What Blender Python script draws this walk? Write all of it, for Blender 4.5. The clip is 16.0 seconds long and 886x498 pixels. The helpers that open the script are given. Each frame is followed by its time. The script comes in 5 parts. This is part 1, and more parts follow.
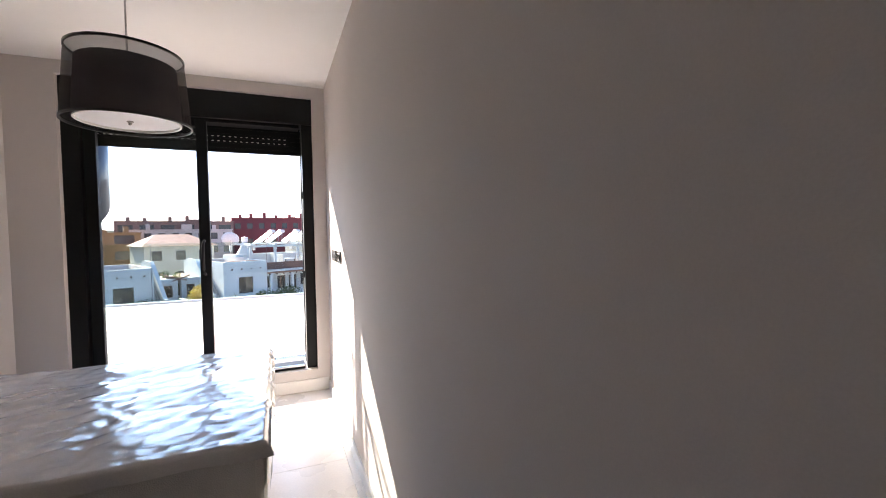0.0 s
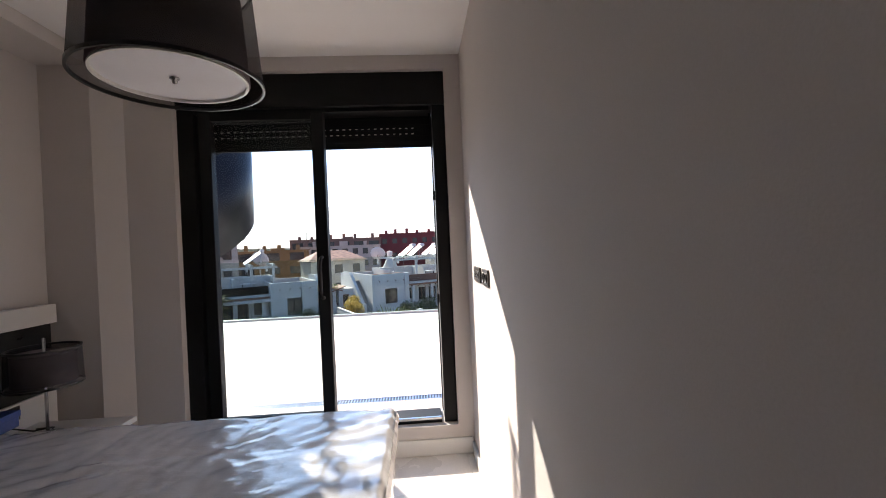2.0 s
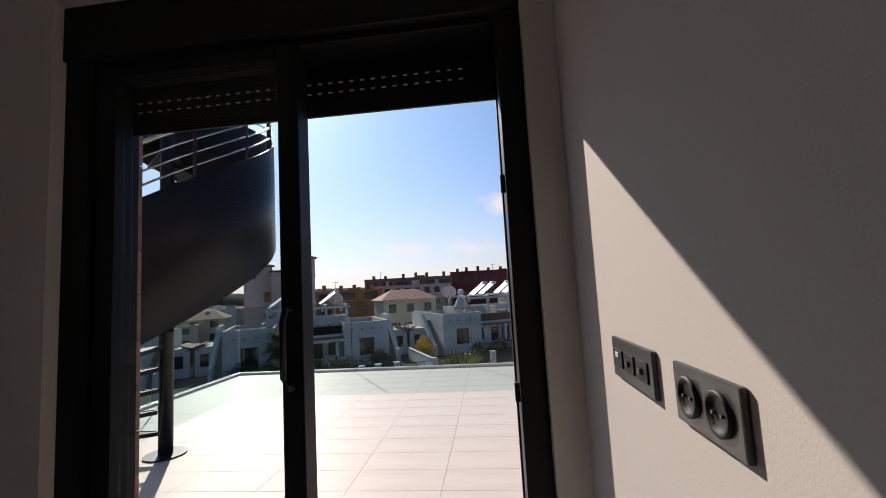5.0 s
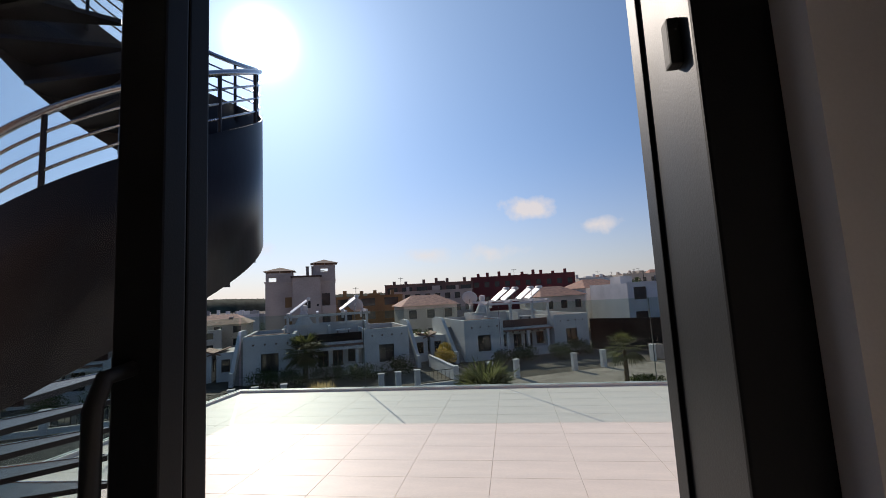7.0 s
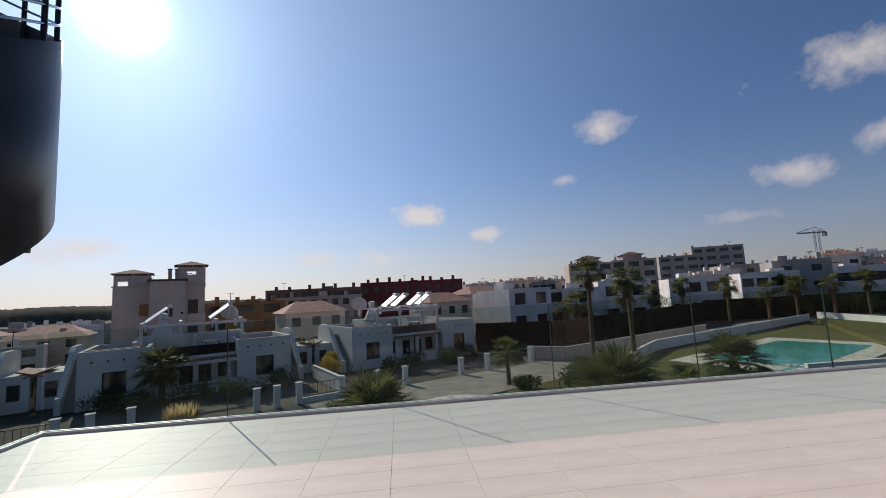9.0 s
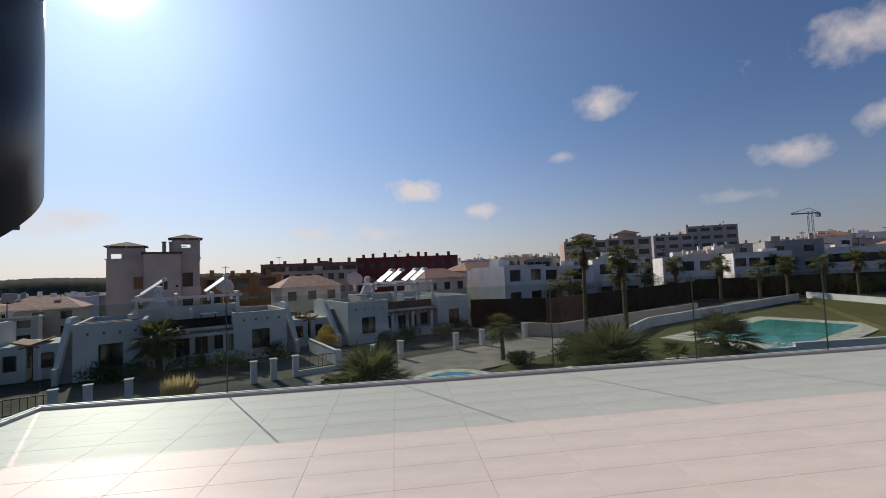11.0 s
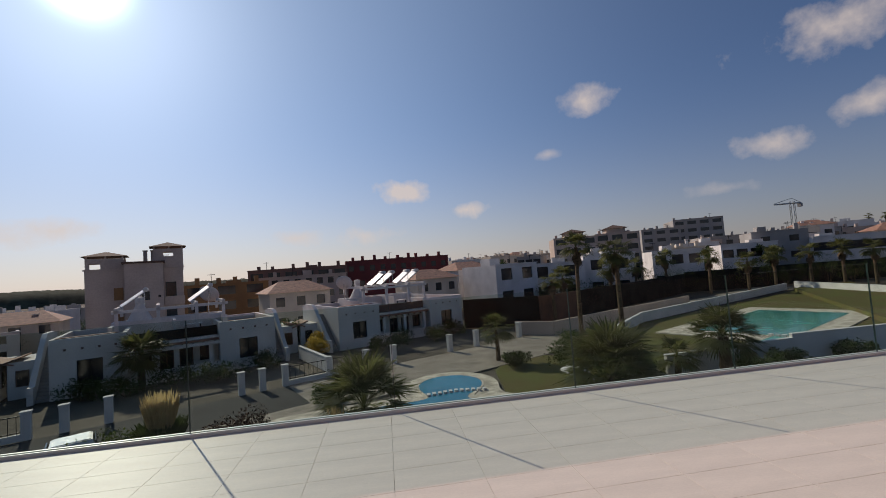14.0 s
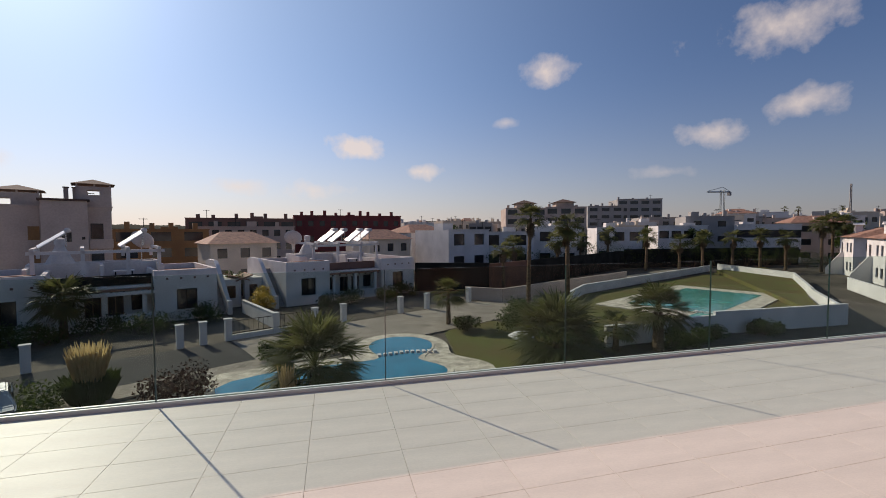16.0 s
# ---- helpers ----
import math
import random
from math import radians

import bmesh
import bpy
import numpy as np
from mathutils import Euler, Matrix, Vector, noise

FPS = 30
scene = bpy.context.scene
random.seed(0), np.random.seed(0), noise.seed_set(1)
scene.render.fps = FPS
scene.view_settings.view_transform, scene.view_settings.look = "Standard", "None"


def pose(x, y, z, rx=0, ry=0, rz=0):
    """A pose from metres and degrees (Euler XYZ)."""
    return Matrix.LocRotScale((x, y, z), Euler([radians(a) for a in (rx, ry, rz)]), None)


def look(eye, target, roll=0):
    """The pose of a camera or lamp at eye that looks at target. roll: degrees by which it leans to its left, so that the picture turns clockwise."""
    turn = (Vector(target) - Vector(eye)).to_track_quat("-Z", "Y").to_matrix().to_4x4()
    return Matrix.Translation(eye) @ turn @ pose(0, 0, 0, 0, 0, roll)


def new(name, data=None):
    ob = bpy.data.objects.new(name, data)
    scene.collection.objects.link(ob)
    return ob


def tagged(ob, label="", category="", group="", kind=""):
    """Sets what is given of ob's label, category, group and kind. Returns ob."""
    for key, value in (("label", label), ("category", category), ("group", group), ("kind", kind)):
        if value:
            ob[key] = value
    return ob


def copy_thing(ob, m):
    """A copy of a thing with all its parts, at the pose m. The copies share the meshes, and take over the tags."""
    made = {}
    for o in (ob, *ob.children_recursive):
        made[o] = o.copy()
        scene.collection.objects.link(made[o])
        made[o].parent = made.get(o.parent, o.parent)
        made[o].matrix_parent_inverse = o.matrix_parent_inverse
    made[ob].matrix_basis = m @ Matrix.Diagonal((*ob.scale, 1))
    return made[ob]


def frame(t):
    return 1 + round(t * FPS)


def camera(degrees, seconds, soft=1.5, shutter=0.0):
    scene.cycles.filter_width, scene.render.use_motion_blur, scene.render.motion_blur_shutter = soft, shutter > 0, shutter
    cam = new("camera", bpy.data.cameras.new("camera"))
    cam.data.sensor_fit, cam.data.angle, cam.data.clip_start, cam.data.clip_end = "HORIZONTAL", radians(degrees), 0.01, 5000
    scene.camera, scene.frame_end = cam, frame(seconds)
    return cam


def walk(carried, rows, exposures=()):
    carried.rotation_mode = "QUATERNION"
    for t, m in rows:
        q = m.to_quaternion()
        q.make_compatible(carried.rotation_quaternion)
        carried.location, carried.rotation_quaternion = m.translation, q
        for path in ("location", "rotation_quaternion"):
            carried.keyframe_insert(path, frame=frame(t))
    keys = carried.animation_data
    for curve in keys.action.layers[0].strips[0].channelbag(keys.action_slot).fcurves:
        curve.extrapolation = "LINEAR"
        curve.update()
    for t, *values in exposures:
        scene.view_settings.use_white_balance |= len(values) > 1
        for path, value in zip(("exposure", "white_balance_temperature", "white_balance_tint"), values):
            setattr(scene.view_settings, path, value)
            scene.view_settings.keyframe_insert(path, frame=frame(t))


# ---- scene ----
# ---- camera and walk ----
cam = camera(93.4, 16.0, soft=0.9)
PATH = [
    (0, (-0.403, -3.647, 1.324), (0.339, -1.791, 1.242), -0.8),
    (0.5, (-0.371, -3.418, 1.323), (0.236, -1.517, 1.203), -1.1),
    (1, (-0.341, -3.156, 1.307), (-0.025, -1.185, 1.181), -1.6),
    (1.5, (-0.323, -2.934, 1.319), (-0.26, -0.937, 1.245), -2.3),
    (2, (-0.313, -2.642, 1.313), (-0.19, -0.646, 1.302), -2.5),
    (2.5, (-0.295, -2.396, 1.301), (-0.283, -0.396, 1.281), -3.4),
    (3, (-0.263, -2.176, 1.313), (-0.421, -0.183, 1.309), -3.7),
    (3.5, (-0.269, -1.959, 1.308), (-0.423, 0.035, 1.327), -3.6),
    (4, (-0.276, -1.718, 1.312), (-0.412, 0.277, 1.293), -3.7),
    (4.5, (-0.256, -1.495, 1.323), (-0.407, 0.491, 1.504), -2.9),
    (5, (-0.256, -1.28, 1.318), (-0.464, 0.7, 1.505), -3.2),
    (6.3, (-0.27, -0.75, 1.335), (-0.535, 1.22, 1.54), -3.15),
    (7.3, (-0.461, -0.315, 1.36), (-0.77, 1.648, 1.58), -3.1),
    (7.5, (-0.47, -0.241, 1.357), (-0.736, 1.733, 1.542), -3.1),
    (8, (-0.503, -0.078, 1.355), (-0.765, 1.896, 1.541), -4.5),
    (8.5, (-0.51, 0.114, 1.345), (-0.652, 2.101, 1.518), -4.0),
    (9, (-0.517, 0.201, 1.366), (-0.3, 2.177, 1.584), -3.1),
    (11.5, (-0.585, 0.35, 1.405), (-0.352, 2.336, 1.438), -2.3),
    (12, (-0.576, 0.457, 1.374), (-0.455, 2.453, 1.343), -5.0),
    (12.5, (-0.526, 0.42, 1.429), (-0.613, 2.418, 1.399), -4.8),
    (13, (-0.519, 0.494, 1.425), (-0.586, 2.493, 1.471), -5.5),
    (13.5, (-0.586, 0.769, 1.454), (-0.471, 2.765, 1.5), -4.1),
    (14, (-0.604, 1.04, 1.484), (-0.32, 3.018, 1.584), -4.2),
    (14.5, (-0.662, 1.082, 1.526), (-0.46, 3.068, 1.656), -3.1),
    (15, (-0.8, 1.221, 1.55), (-0.582, 3.206, 1.667), -1.6),
    (15.5, (-0.908, 1.384, 1.573), (-0.489, 3.337, 1.685), -1.2),
    (16, (-1.062, 1.415, 1.553), (-0.552, 3.347, 1.465), -0.2),
]
walk(cam, [(t, look(e, g, r)) for t, e, g, r in PATH],
     [(0.0, 2.9, 7000, 15), (1.0, 2.25, 7000, 15), (1.5, 2.05, 7000, 15), (3.0, 1.15, 7000, 15), (3.5, 0.9, 7000, 15), (4.5, 0.5, 7000, 15), (5.0, 0.35, 7000, 15),
      (7.3, 0.1, 7000, 14), (8.0, 0.05, 7000, 14), (9.0, 0.0, 7000, 14), (12.0, -0.1, 7100, 14), (13.0, -0.32, 7300, 15), (14.0, -0.22, 7500, 17), (16.0, 0.08, 7600, 18)])

# ---- world, sun ----
SUN_AZ, SUN_EL = -32.2, 31.3          # degrees, clockwise from +y, above the horizon
world = bpy.data.worlds.new("sky")
scene.world = world
world.use_nodes = True
wn, wl = world.node_tree.nodes, world.node_tree.links
sky = wn.new("ShaderNodeTexSky")
sky.sky_type = "NISHITA"
sky.sun_disc = False
sky.sun_elevation = radians(SUN_EL)
sky.sun_rotation = radians(SUN_AZ)
sky.air_density, sky.dust_density, sky.ozone_density = 1.0, 0.4, 4.0
sky.altitude = 50


def direction(az, el):
    a, e = radians(az), radians(el)
    return Vector((math.sin(a) * math.cos(e), math.cos(a) * math.cos(e), math.sin(e)))


def math_node(op, a, b=None, clamp=False):
    n = wn.new("ShaderNodeMath")
    n.operation, n.use_clamp = op, clamp
    for i, v in enumerate((a, b)):
        if v is None:
            continue
        if isinstance(v, (int, float)):
            n.inputs[i].default_value = v
        else:
            wl.new(v, n.inputs[i])
    return n.outputs[0]


# Fair-weather clouds: soft patches broken up by noise, each at its place in the sky.
tc = wn.new("ShaderNodeTexCoord")
cn = wn.new("ShaderNodeTexNoise")
cn.inputs["Scale"].default_value, cn.inputs["Detail"].default_value, cn.inputs["Roughness"].default_value = 15.0, 6.0, 0.58
wl.new(tc.outputs["Generated"], cn.inputs["Vector"])
CLOUDS = [(3.5, 11.0, 4.4, 1.9, 1.6), (11.8, 8.0, 3.0, 1.2, 1.2), (28.5, 19.9, 3.6, 1.8, 0.95), (53, 20.6, 7.5, 2.8, 0.95), (47.4, 10.9, 4.2, 1.7, 0.9),
          (55, 13.0, 4.4, 1.9, 0.9), (-2, 5.4, 4.4, 1.7, 0.9), (-11, 5.5, 3.4, 1.1, 0.8), (42.8, 6.9, 3.4, 1.0, 0.45), (-35, 6.7, 4.4, 1.7, 1.0),
          (23.3, 14.1, 1.6, 0.7, 0.6), (72, 19, 7, 2.4, 0.8), (100, 15, 9, 2.5, 0.8), (-85, 14, 8, 2, 0.7), (160, 20, 9, 3, 0.7)]
total = None
for az, el, wide, high, strength in CLOUDS:
    c = direction(az, el)
    side = Vector((math.cos(radians(az)), -math.sin(radians(az)), 0))
    upv = side.cross(c)
    terms = []
    for axis, size in ((side, wide), (upv, high)):
        d = wn.new("ShaderNodeVectorMath")
        d.operation = "DOT_PRODUCT"
        wl.new(tc.outputs["Generated"], d.inputs[0])
        d.inputs[1].default_value = axis / math.sin(radians(size))
        s = math_node("SUBTRACT", d.outputs["Value"], c.dot(axis) / math.sin(radians(size)))
        terms.append(math_node("MULTIPLY", s, s))
    f = wn.new("ShaderNodeVectorMath")
    f.operation = "DOT_PRODUCT"
    wl.new(tc.outputs["Generated"], f.inputs[0])
    f.inputs[1].default_value = c
    front = math_node("GREATER_THAN", f.outputs["Value"], 0.5)
    body = math_node("SUBTRACT", 1.0, math_node("SQRT", math_node("ADD", terms[0], terms[1])))
    body = math_node("ADD", body, math_node("MULTIPLY", math_node("SUBTRACT", cn.outputs[0], 0.54), 2.6))
    body = math_node("MULTIPLY", math_node("MULTIPLY", body, 0.9 * strength, True), front)
    total = body if total is None else math_node("MAXIMUM", total, body)
mixc = wn.new("ShaderNodeMix")
mixc.data_type = "RGBA"
wl.new(math_node("MULTIPLY", total, 0.75), mixc.inputs["Factor"])
# pale haze towards the horizon
sep = wn.new("ShaderNodeSeparateXYZ")
wl.new(tc.outputs["Generated"], sep.inputs[0])
low_sky = math_node("SUBTRACT", 1.0, math_node("MULTIPLY", math_node("ABSOLUTE", sep.outputs["Z"]), 2.3), True)
haze = wn.new("ShaderNodeMix")
haze.data_type = "RGBA"
# sunlight scattered forward in the haze: brightest round the sun, fading away from it
toward = wn.new("ShaderNodeVectorMath")
toward.operation = "DOT_PRODUCT"
wl.new(tc.outputs["Generated"], toward.inputs[0])
toward.inputs[1].default_value = direction(SUN_AZ, SUN_EL)
facing = math_node("MULTIPLY_ADD", toward.outputs["Value"], 0.5)
facing.node.inputs[2].default_value = 0.5
lit = math_node("POWER", facing, 3.0)
wl.new(math_node("MULTIPLY", math_node("POWER", low_sky, 3.0), math_node("ADD", 0.72, math_node("MULTIPLY", lit, 0.15))), haze.inputs["Factor"])
aureole = math_node("ADD", math_node("MULTIPLY", math_node("POWER", facing, 7.0), 3.1),
                    math_node("ADD", math_node("MULTIPLY", math_node("POWER", facing, 90.0), 2.4), math_node("MULTIPLY", math_node("POWER", facing, 2400.0), 60.0)))
glow = wn.new("ShaderNodeVectorMath")
glow.operation = "MULTIPLY_ADD"
wl.new(aureole, glow.inputs[0])
glow.inputs[1].default_value = (0.66, 1.0, 1.32)
clear = wn.new("ShaderNodeVectorMath")
clear.operation = "MULTIPLY"
wl.new(sky.outputs[0], clear.inputs[0])
clear.inputs[1].default_value = (0.57, 0.70, 0.88)
wl.new(clear.outputs[0], glow.inputs[2])
wl.new(glow.outputs[0], haze.inputs["A"])
haze_tint = wn.new("ShaderNodeVectorMath")
haze_tint.operation = "MULTIPLY_ADD"
wl.new(lit, haze_tint.inputs[0])
haze_tint.inputs[1].default_value = (7.6, 7.2, 6.6)
haze_tint.inputs[2].default_value = (2.1, 1.95, 2.4)
wl.new(haze_tint.outputs[0], haze.inputs["B"])
wl.new(haze.outputs["Result"], mixc.inputs["A"])
mixc.inputs["B"].default_value = (8.2, 7.7, 7.4, 1)
bgn = wn["Background"]
wl.new(mixc.outputs["Result"], bgn.inputs["Color"])
bgn.inputs["Strength"].default_value = 0.09
sun = new("sun", bpy.data.lights.new("sun", "SUN"))
sun.data.energy, sun.data.angle, sun.data.color = 3.6, radians(0.53), (1.0, 0.94, 0.86)
sun.matrix_world = look(direction(SUN_AZ, SUN_EL) * 60, (0, 0, 0))


# ---- materials ----
def mat(name, color, rough=0.6, metal=0.0, vary=0.12, scale=6.0, fine=60.0, bump=0.1, stretch=(1, 1, 1), second=None, island=0.0, spec=0.5, coat=0.0):
    """A surface with broad stains, fine grain, uneven gloss and relief; sizes in metres."""
    m = bpy.data.materials.new(name)
    m.use_nodes = True
    n, l = m.node_tree.nodes, m.node_tree.links
    b = n["Principled BSDF"]
    b.inputs["Metallic"].default_value, b.inputs["Specular IOR Level"].default_value, b.inputs["Coat Weight"].default_value = metal, spec, coat
    co = n.new("ShaderNodeTexCoord")
    mp = n.new("ShaderNodeMapping")
    mp.inputs["Scale"].default_value = stretch
    l.new(co.outputs["Object"], mp.inputs[0])
    big, small = n.new("ShaderNodeTexNoise"), n.new("ShaderNodeTexNoise")
    big.inputs["Scale"].default_value, big.inputs["Detail"].default_value = scale, 5
    small.inputs["Scale"].default_value, small.inputs["Detail"].default_value = fine, 4
    l.new(mp.outputs[0], big.inputs[0])
    l.new(mp.outputs[0], small.inputs[0])
    mx = n.new("ShaderNodeMix")
    mx.data_type = "RGBA"
    dark = second or [c * (1 - 2.2 * vary) for c in color]
    light = [min(1, c * (1 + 1.2 * vary)) for c in color]
    ramp = n.new("ShaderNodeMapRange")
    ramp.inputs[1].default_value, ramp.inputs[2].default_value = 0.3, 0.7
    l.new(big.outputs[0], ramp.inputs[0])
    l.new(ramp.outputs[0], mx.inputs["Factor"])
    mx.inputs["A"].default_value, mx.inputs["B"].default_value = (*dark, 1), (*light, 1)
    hv = n.new("ShaderNodeHueSaturation")
    sm = n.new("ShaderNodeMapRange")
    sm.inputs[1].default_value, sm.inputs[2].default_value = 0.3, 0.7
    sm.inputs[3].default_value, sm.inputs[4].default_value = 1 - vary, 1 + vary
    l.new(small.outputs[0], sm.inputs[0])
    val = sm.outputs[0]
    if island:
        oi = n.new("ShaderNodeObjectInfo")
        ir = n.new("ShaderNodeMapRange")
        ir.inputs[3].default_value, ir.inputs[4].default_value = 1 - island, 1 + island
        l.new(oi.outputs["Random"], ir.inputs[0])
        pr = n.new("ShaderNodeMath")
        pr.operation = "MULTIPLY"
        l.new(val, pr.inputs[0])
        l.new(ir.outputs[0], pr.inputs[1])
        val = pr.outputs[0]
    l.new(val, hv.inputs["Value"])
    l.new(mx.outputs["Result"], hv.inputs["Color"])
    l.new(hv.outputs[0], b.inputs["Base Color"])
    rr = n.new("ShaderNodeMapRange")
    rr.inputs[3].default_value, rr.inputs[4].default_value = max(0.02, rough - 0.08), min(1, rough + 0.08)
    l.new(big.outputs[0], rr.inputs[0])
    l.new(rr.outputs[0], b.inputs["Roughness"])
    if bump:
        bp = n.new("ShaderNodeBump")
        bp.inputs["Strength"].default_value, bp.inputs["Distance"].default_value = bump, 0.01
        l.new(small.outputs[0], bp.inputs["Height"])
        l.new(bp.outputs[0], b.inputs["Normal"])
    return m


def glass_mat(name, tint, gloss=0.9):
    """Thin clear sheet: tinted see-through, mirror gloss by Fresnel."""
    m = bpy.data.materials.new(name)
    m.use_nodes = True
    n, l = m.node_tree.nodes, m.node_tree.links
    n.remove(n["Principled BSDF"])
    tr, gl, mx, fr = n.new("ShaderNodeBsdfTransparent"), n.new("ShaderNodeBsdfGlossy"), n.new("ShaderNodeMixShader"), n.new("ShaderNodeLayerWeight")
    tr.inputs[0].default_value = (*tint, 1)
    gl.inputs["Roughness"].default_value = 0.0
    gl.inputs[0].default_value = (gloss, gloss, gloss, 1)
    pw, ad = n.new("ShaderNodeMath"), n.new("ShaderNodeMath")
    pw.operation, ad.operation = "POWER", "MULTIPLY_ADD"
    fr.inputs[0].default_value = 0.5
    l.new(fr.outputs["Facing"], pw.inputs[0])
    pw.inputs[1].default_value = 5.0
    l.new(pw.outputs[0], ad.inputs[0])
    ad.inputs[1].default_value, ad.inputs[2].default_value = 0.55, 0.012
    l.new(ad.outputs[0], mx.inputs[0])
    l.new(tr.outputs[0], mx.inputs[1])
    l.new(gl.outputs[0], mx.inputs[2])
    l.new(mx.outputs[0], n["Material Output"].inputs[0])
    return m


M_WALL = mat("wall_paint", (0.65, 0.598, 0.568), 0.85, vary=0.02, scale=1.4, fine=260, bump=0.05)
M_CEIL = mat("ceiling_paint", (0.90, 0.885, 0.87), 0.9, vary=0.015, scale=1.5, fine=200, bump=0.04)
M_FLOOR = mat("cream_floor_tile", (0.82, 0.78, 0.73), 0.28, vary=0.035, scale=2.5, fine=90, bump=0.02, island=0.02)
M_GROUT = mat("grout", (0.72, 0.635, 0.56), 0.9, vary=0.1)
M_WHITE = mat("white_lacquer", (0.80, 0.78, 0.75), 0.35, vary=0.02, scale=3, fine=150, bump=0.02)
M_BLACK = mat("black_lacquer", (0.012, 0.012, 0.013), 0.3, vary=0.1, scale=8, fine=120, bump=0.02)
M_FRAME = mat("anthracite_aluminium", (0.0085, 0.009, 0.010), 0.5, vary=0.1, scale=5, fine=300, bump=0.04, spec=0.18)
M_RUBBER = mat("black_rubber", (0.01, 0.01, 0.01), 0.7, vary=0.1)
M_STEEL = mat("stainless_steel", (0.55, 0.55, 0.56), 0.25, 1.0, vary=0.05, scale=4, fine=200, bump=0.02)
M_DARKSTEEL = mat("dark_painted_steel", (0.014, 0.015, 0.02), 0.36, 0.0, vary=0.16, scale=1.6, fine=40, bump=0.03, stretch=(1, 1, 0.25), spec=0.3)
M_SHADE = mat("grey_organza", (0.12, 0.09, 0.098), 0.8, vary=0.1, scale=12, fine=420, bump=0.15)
M_LINER = mat("white_lamp_liner", (0.82, 0.80, 0.83), 0.7, vary=0.02, fine=300, bump=0.05)
M_MATTRESS = mat("mattress_fabric", (0.70, 0.67, 0.62), 0.85, vary=0.05, scale=5, fine=220, bump=0.2)
M_BLUE = mat("blue_card", (0.008, 0.04, 0.21), 0.4, vary=0.08, scale=8, fine=80)
M_CABLE = mat("black_cable", (0.012, 0.012, 0.012), 0.5, vary=0.05)
M_SOCKET = mat("dark_socket_plate", (0.055, 0.05, 0.047), 0.35, vary=0.05, scale=20, fine=300, bump=0.02)
M_HOLE = mat("black_plastic", (0.008, 0.008, 0.008), 0.55, vary=0.05)
M_WOOD = mat("woodgrain_cladding", (0.36, 0.165, 0.095), 0.5, vary=0.22, scale=3.2, fine=26, bump=0.5, stretch=(1, 1, 9), island=0.12)
M_TILE = mat("terrace_tile", (0.79, 0.695, 0.61), 0.5, vary=0.04, scale=1.6, fine=40, bump=0.05, stretch=(1, 5, 1), island=0.015, spec=0.2)
M_RAILGLASS = glass_mat("greenish_glass", (0.83, 0.903, 0.876))
M_SEAM = mat("dark_glass_edge", (0.02, 0.045, 0.04), 0.3, vary=0.1)
M_WINGLASS = glass_mat("window_glass", (0.94, 0.955, 0.955))
M_RENDER = mat("white_render", (0.68, 0.648, 0.625), 0.9, vary=0.07, scale=0.5, fine=7, bump=0.3, spec=0.08)
M_CREAM = mat("cream_render", (0.66, 0.56, 0.45), 0.9, vary=0.08, scale=0.4, fine=6, bump=0.3, spec=0.08)
M_PINK = mat("pinkish_render", (0.50, 0.40, 0.345), 0.9, vary=0.07, scale=0.4, fine=6, bump=0.3, spec=0.08)
M_OCHRE = mat("ochre_render", (0.28, 0.15, 0.065), 0.9, vary=0.08, scale=0.4, fine=6, bump=0.3)
M_BROWN = mat("brown_render", (0.20, 0.11, 0.085), 0.9, vary=0.08, scale=0.4, fine=6, bump=0.3)
M_RED = mat("red_render", (0.17, 0.034, 0.034), 0.85, vary=0.08, scale=0.4, fine=6, bump=0.3)
M_GREY = mat("grey_render", (0.33, 0.31, 0.295), 0.9, vary=0.07, scale=0.3, fine=5, bump=0.3)
M_TERRACOTTA = mat("terracotta", (0.33, 0.17, 0.115), 0.85, vary=0.2, scale=2, fine=12, bump=0.5)
M_PANE = mat("dark_window_pane", (0.03, 0.032, 0.036), 0.08, vary=0.2, scale=0.7, fine=8, bump=0.0)
M_DOOR = mat("brown_door", (0.14, 0.075, 0.05), 0.5, vary=0.1)
# pale tone stands for bright sky mirrored in the solar collectors' glass
M_GLARE = mat("bright_collector_glare", (0.85, 0.85, 0.86), 0.4, 0.5, vary=0.03)
M_SOLAR = mat("solar_absorber", (0.05, 0.06, 0.08), 0.12, vary=0.1, scale=2)
M_SOIL = mat("dry_ground", (0.115, 0.098, 0.08), 0.95, vary=0.25, scale=0.15, fine=3, bump=0.6, spec=0.08)
M_ASPHALT = mat("asphalt", (0.055, 0.054, 0.054), 0.9, vary=0.15, scale=0.4, fine=20, bump=0.4, spec=0.08)
M_PAVE = mat("beige_paving", (0.31, 0.265, 0.22), 0.85, vary=0.15, scale=0.8, fine=6, bump=0.4, spec=0.08)
M_DECK = mat("stone_pool_deck", (0.60, 0.53, 0.43), 0.85, vary=0.2, scale=1.6, fine=7, bump=0.5, spec=0.08)
M_LAWN = mat("lawn", (0.085, 0.095, 0.03), 0.95, vary=0.25, scale=0.35, fine=14, bump=0.8, second=(0.12, 0.088, 0.04), spec=0.08)
M_WATER = mat("blue_pool_water", (0.008, 0.18, 0.27), 0.06, vary=0.12, scale=0.5, fine=1.6, bump=0.35)
M_TURQ = mat("turquoise_pool_water", (0.06, 0.36, 0.31), 0.06, vary=0.1, scale=0.3, fine=1.2, bump=0.35)
M_LEAF = mat("palm_leaf", (0.10, 0.11, 0.05), 0.55, vary=0.3, scale=1.5, fine=20, bump=0.1, island=0.15, spec=0.08)
M_LEAF2 = mat("dark_shrub_leaf", (0.05, 0.075, 0.028), 0.6, vary=0.3, scale=1.2, fine=18, bump=0.1, island=0.2, spec=0.08)
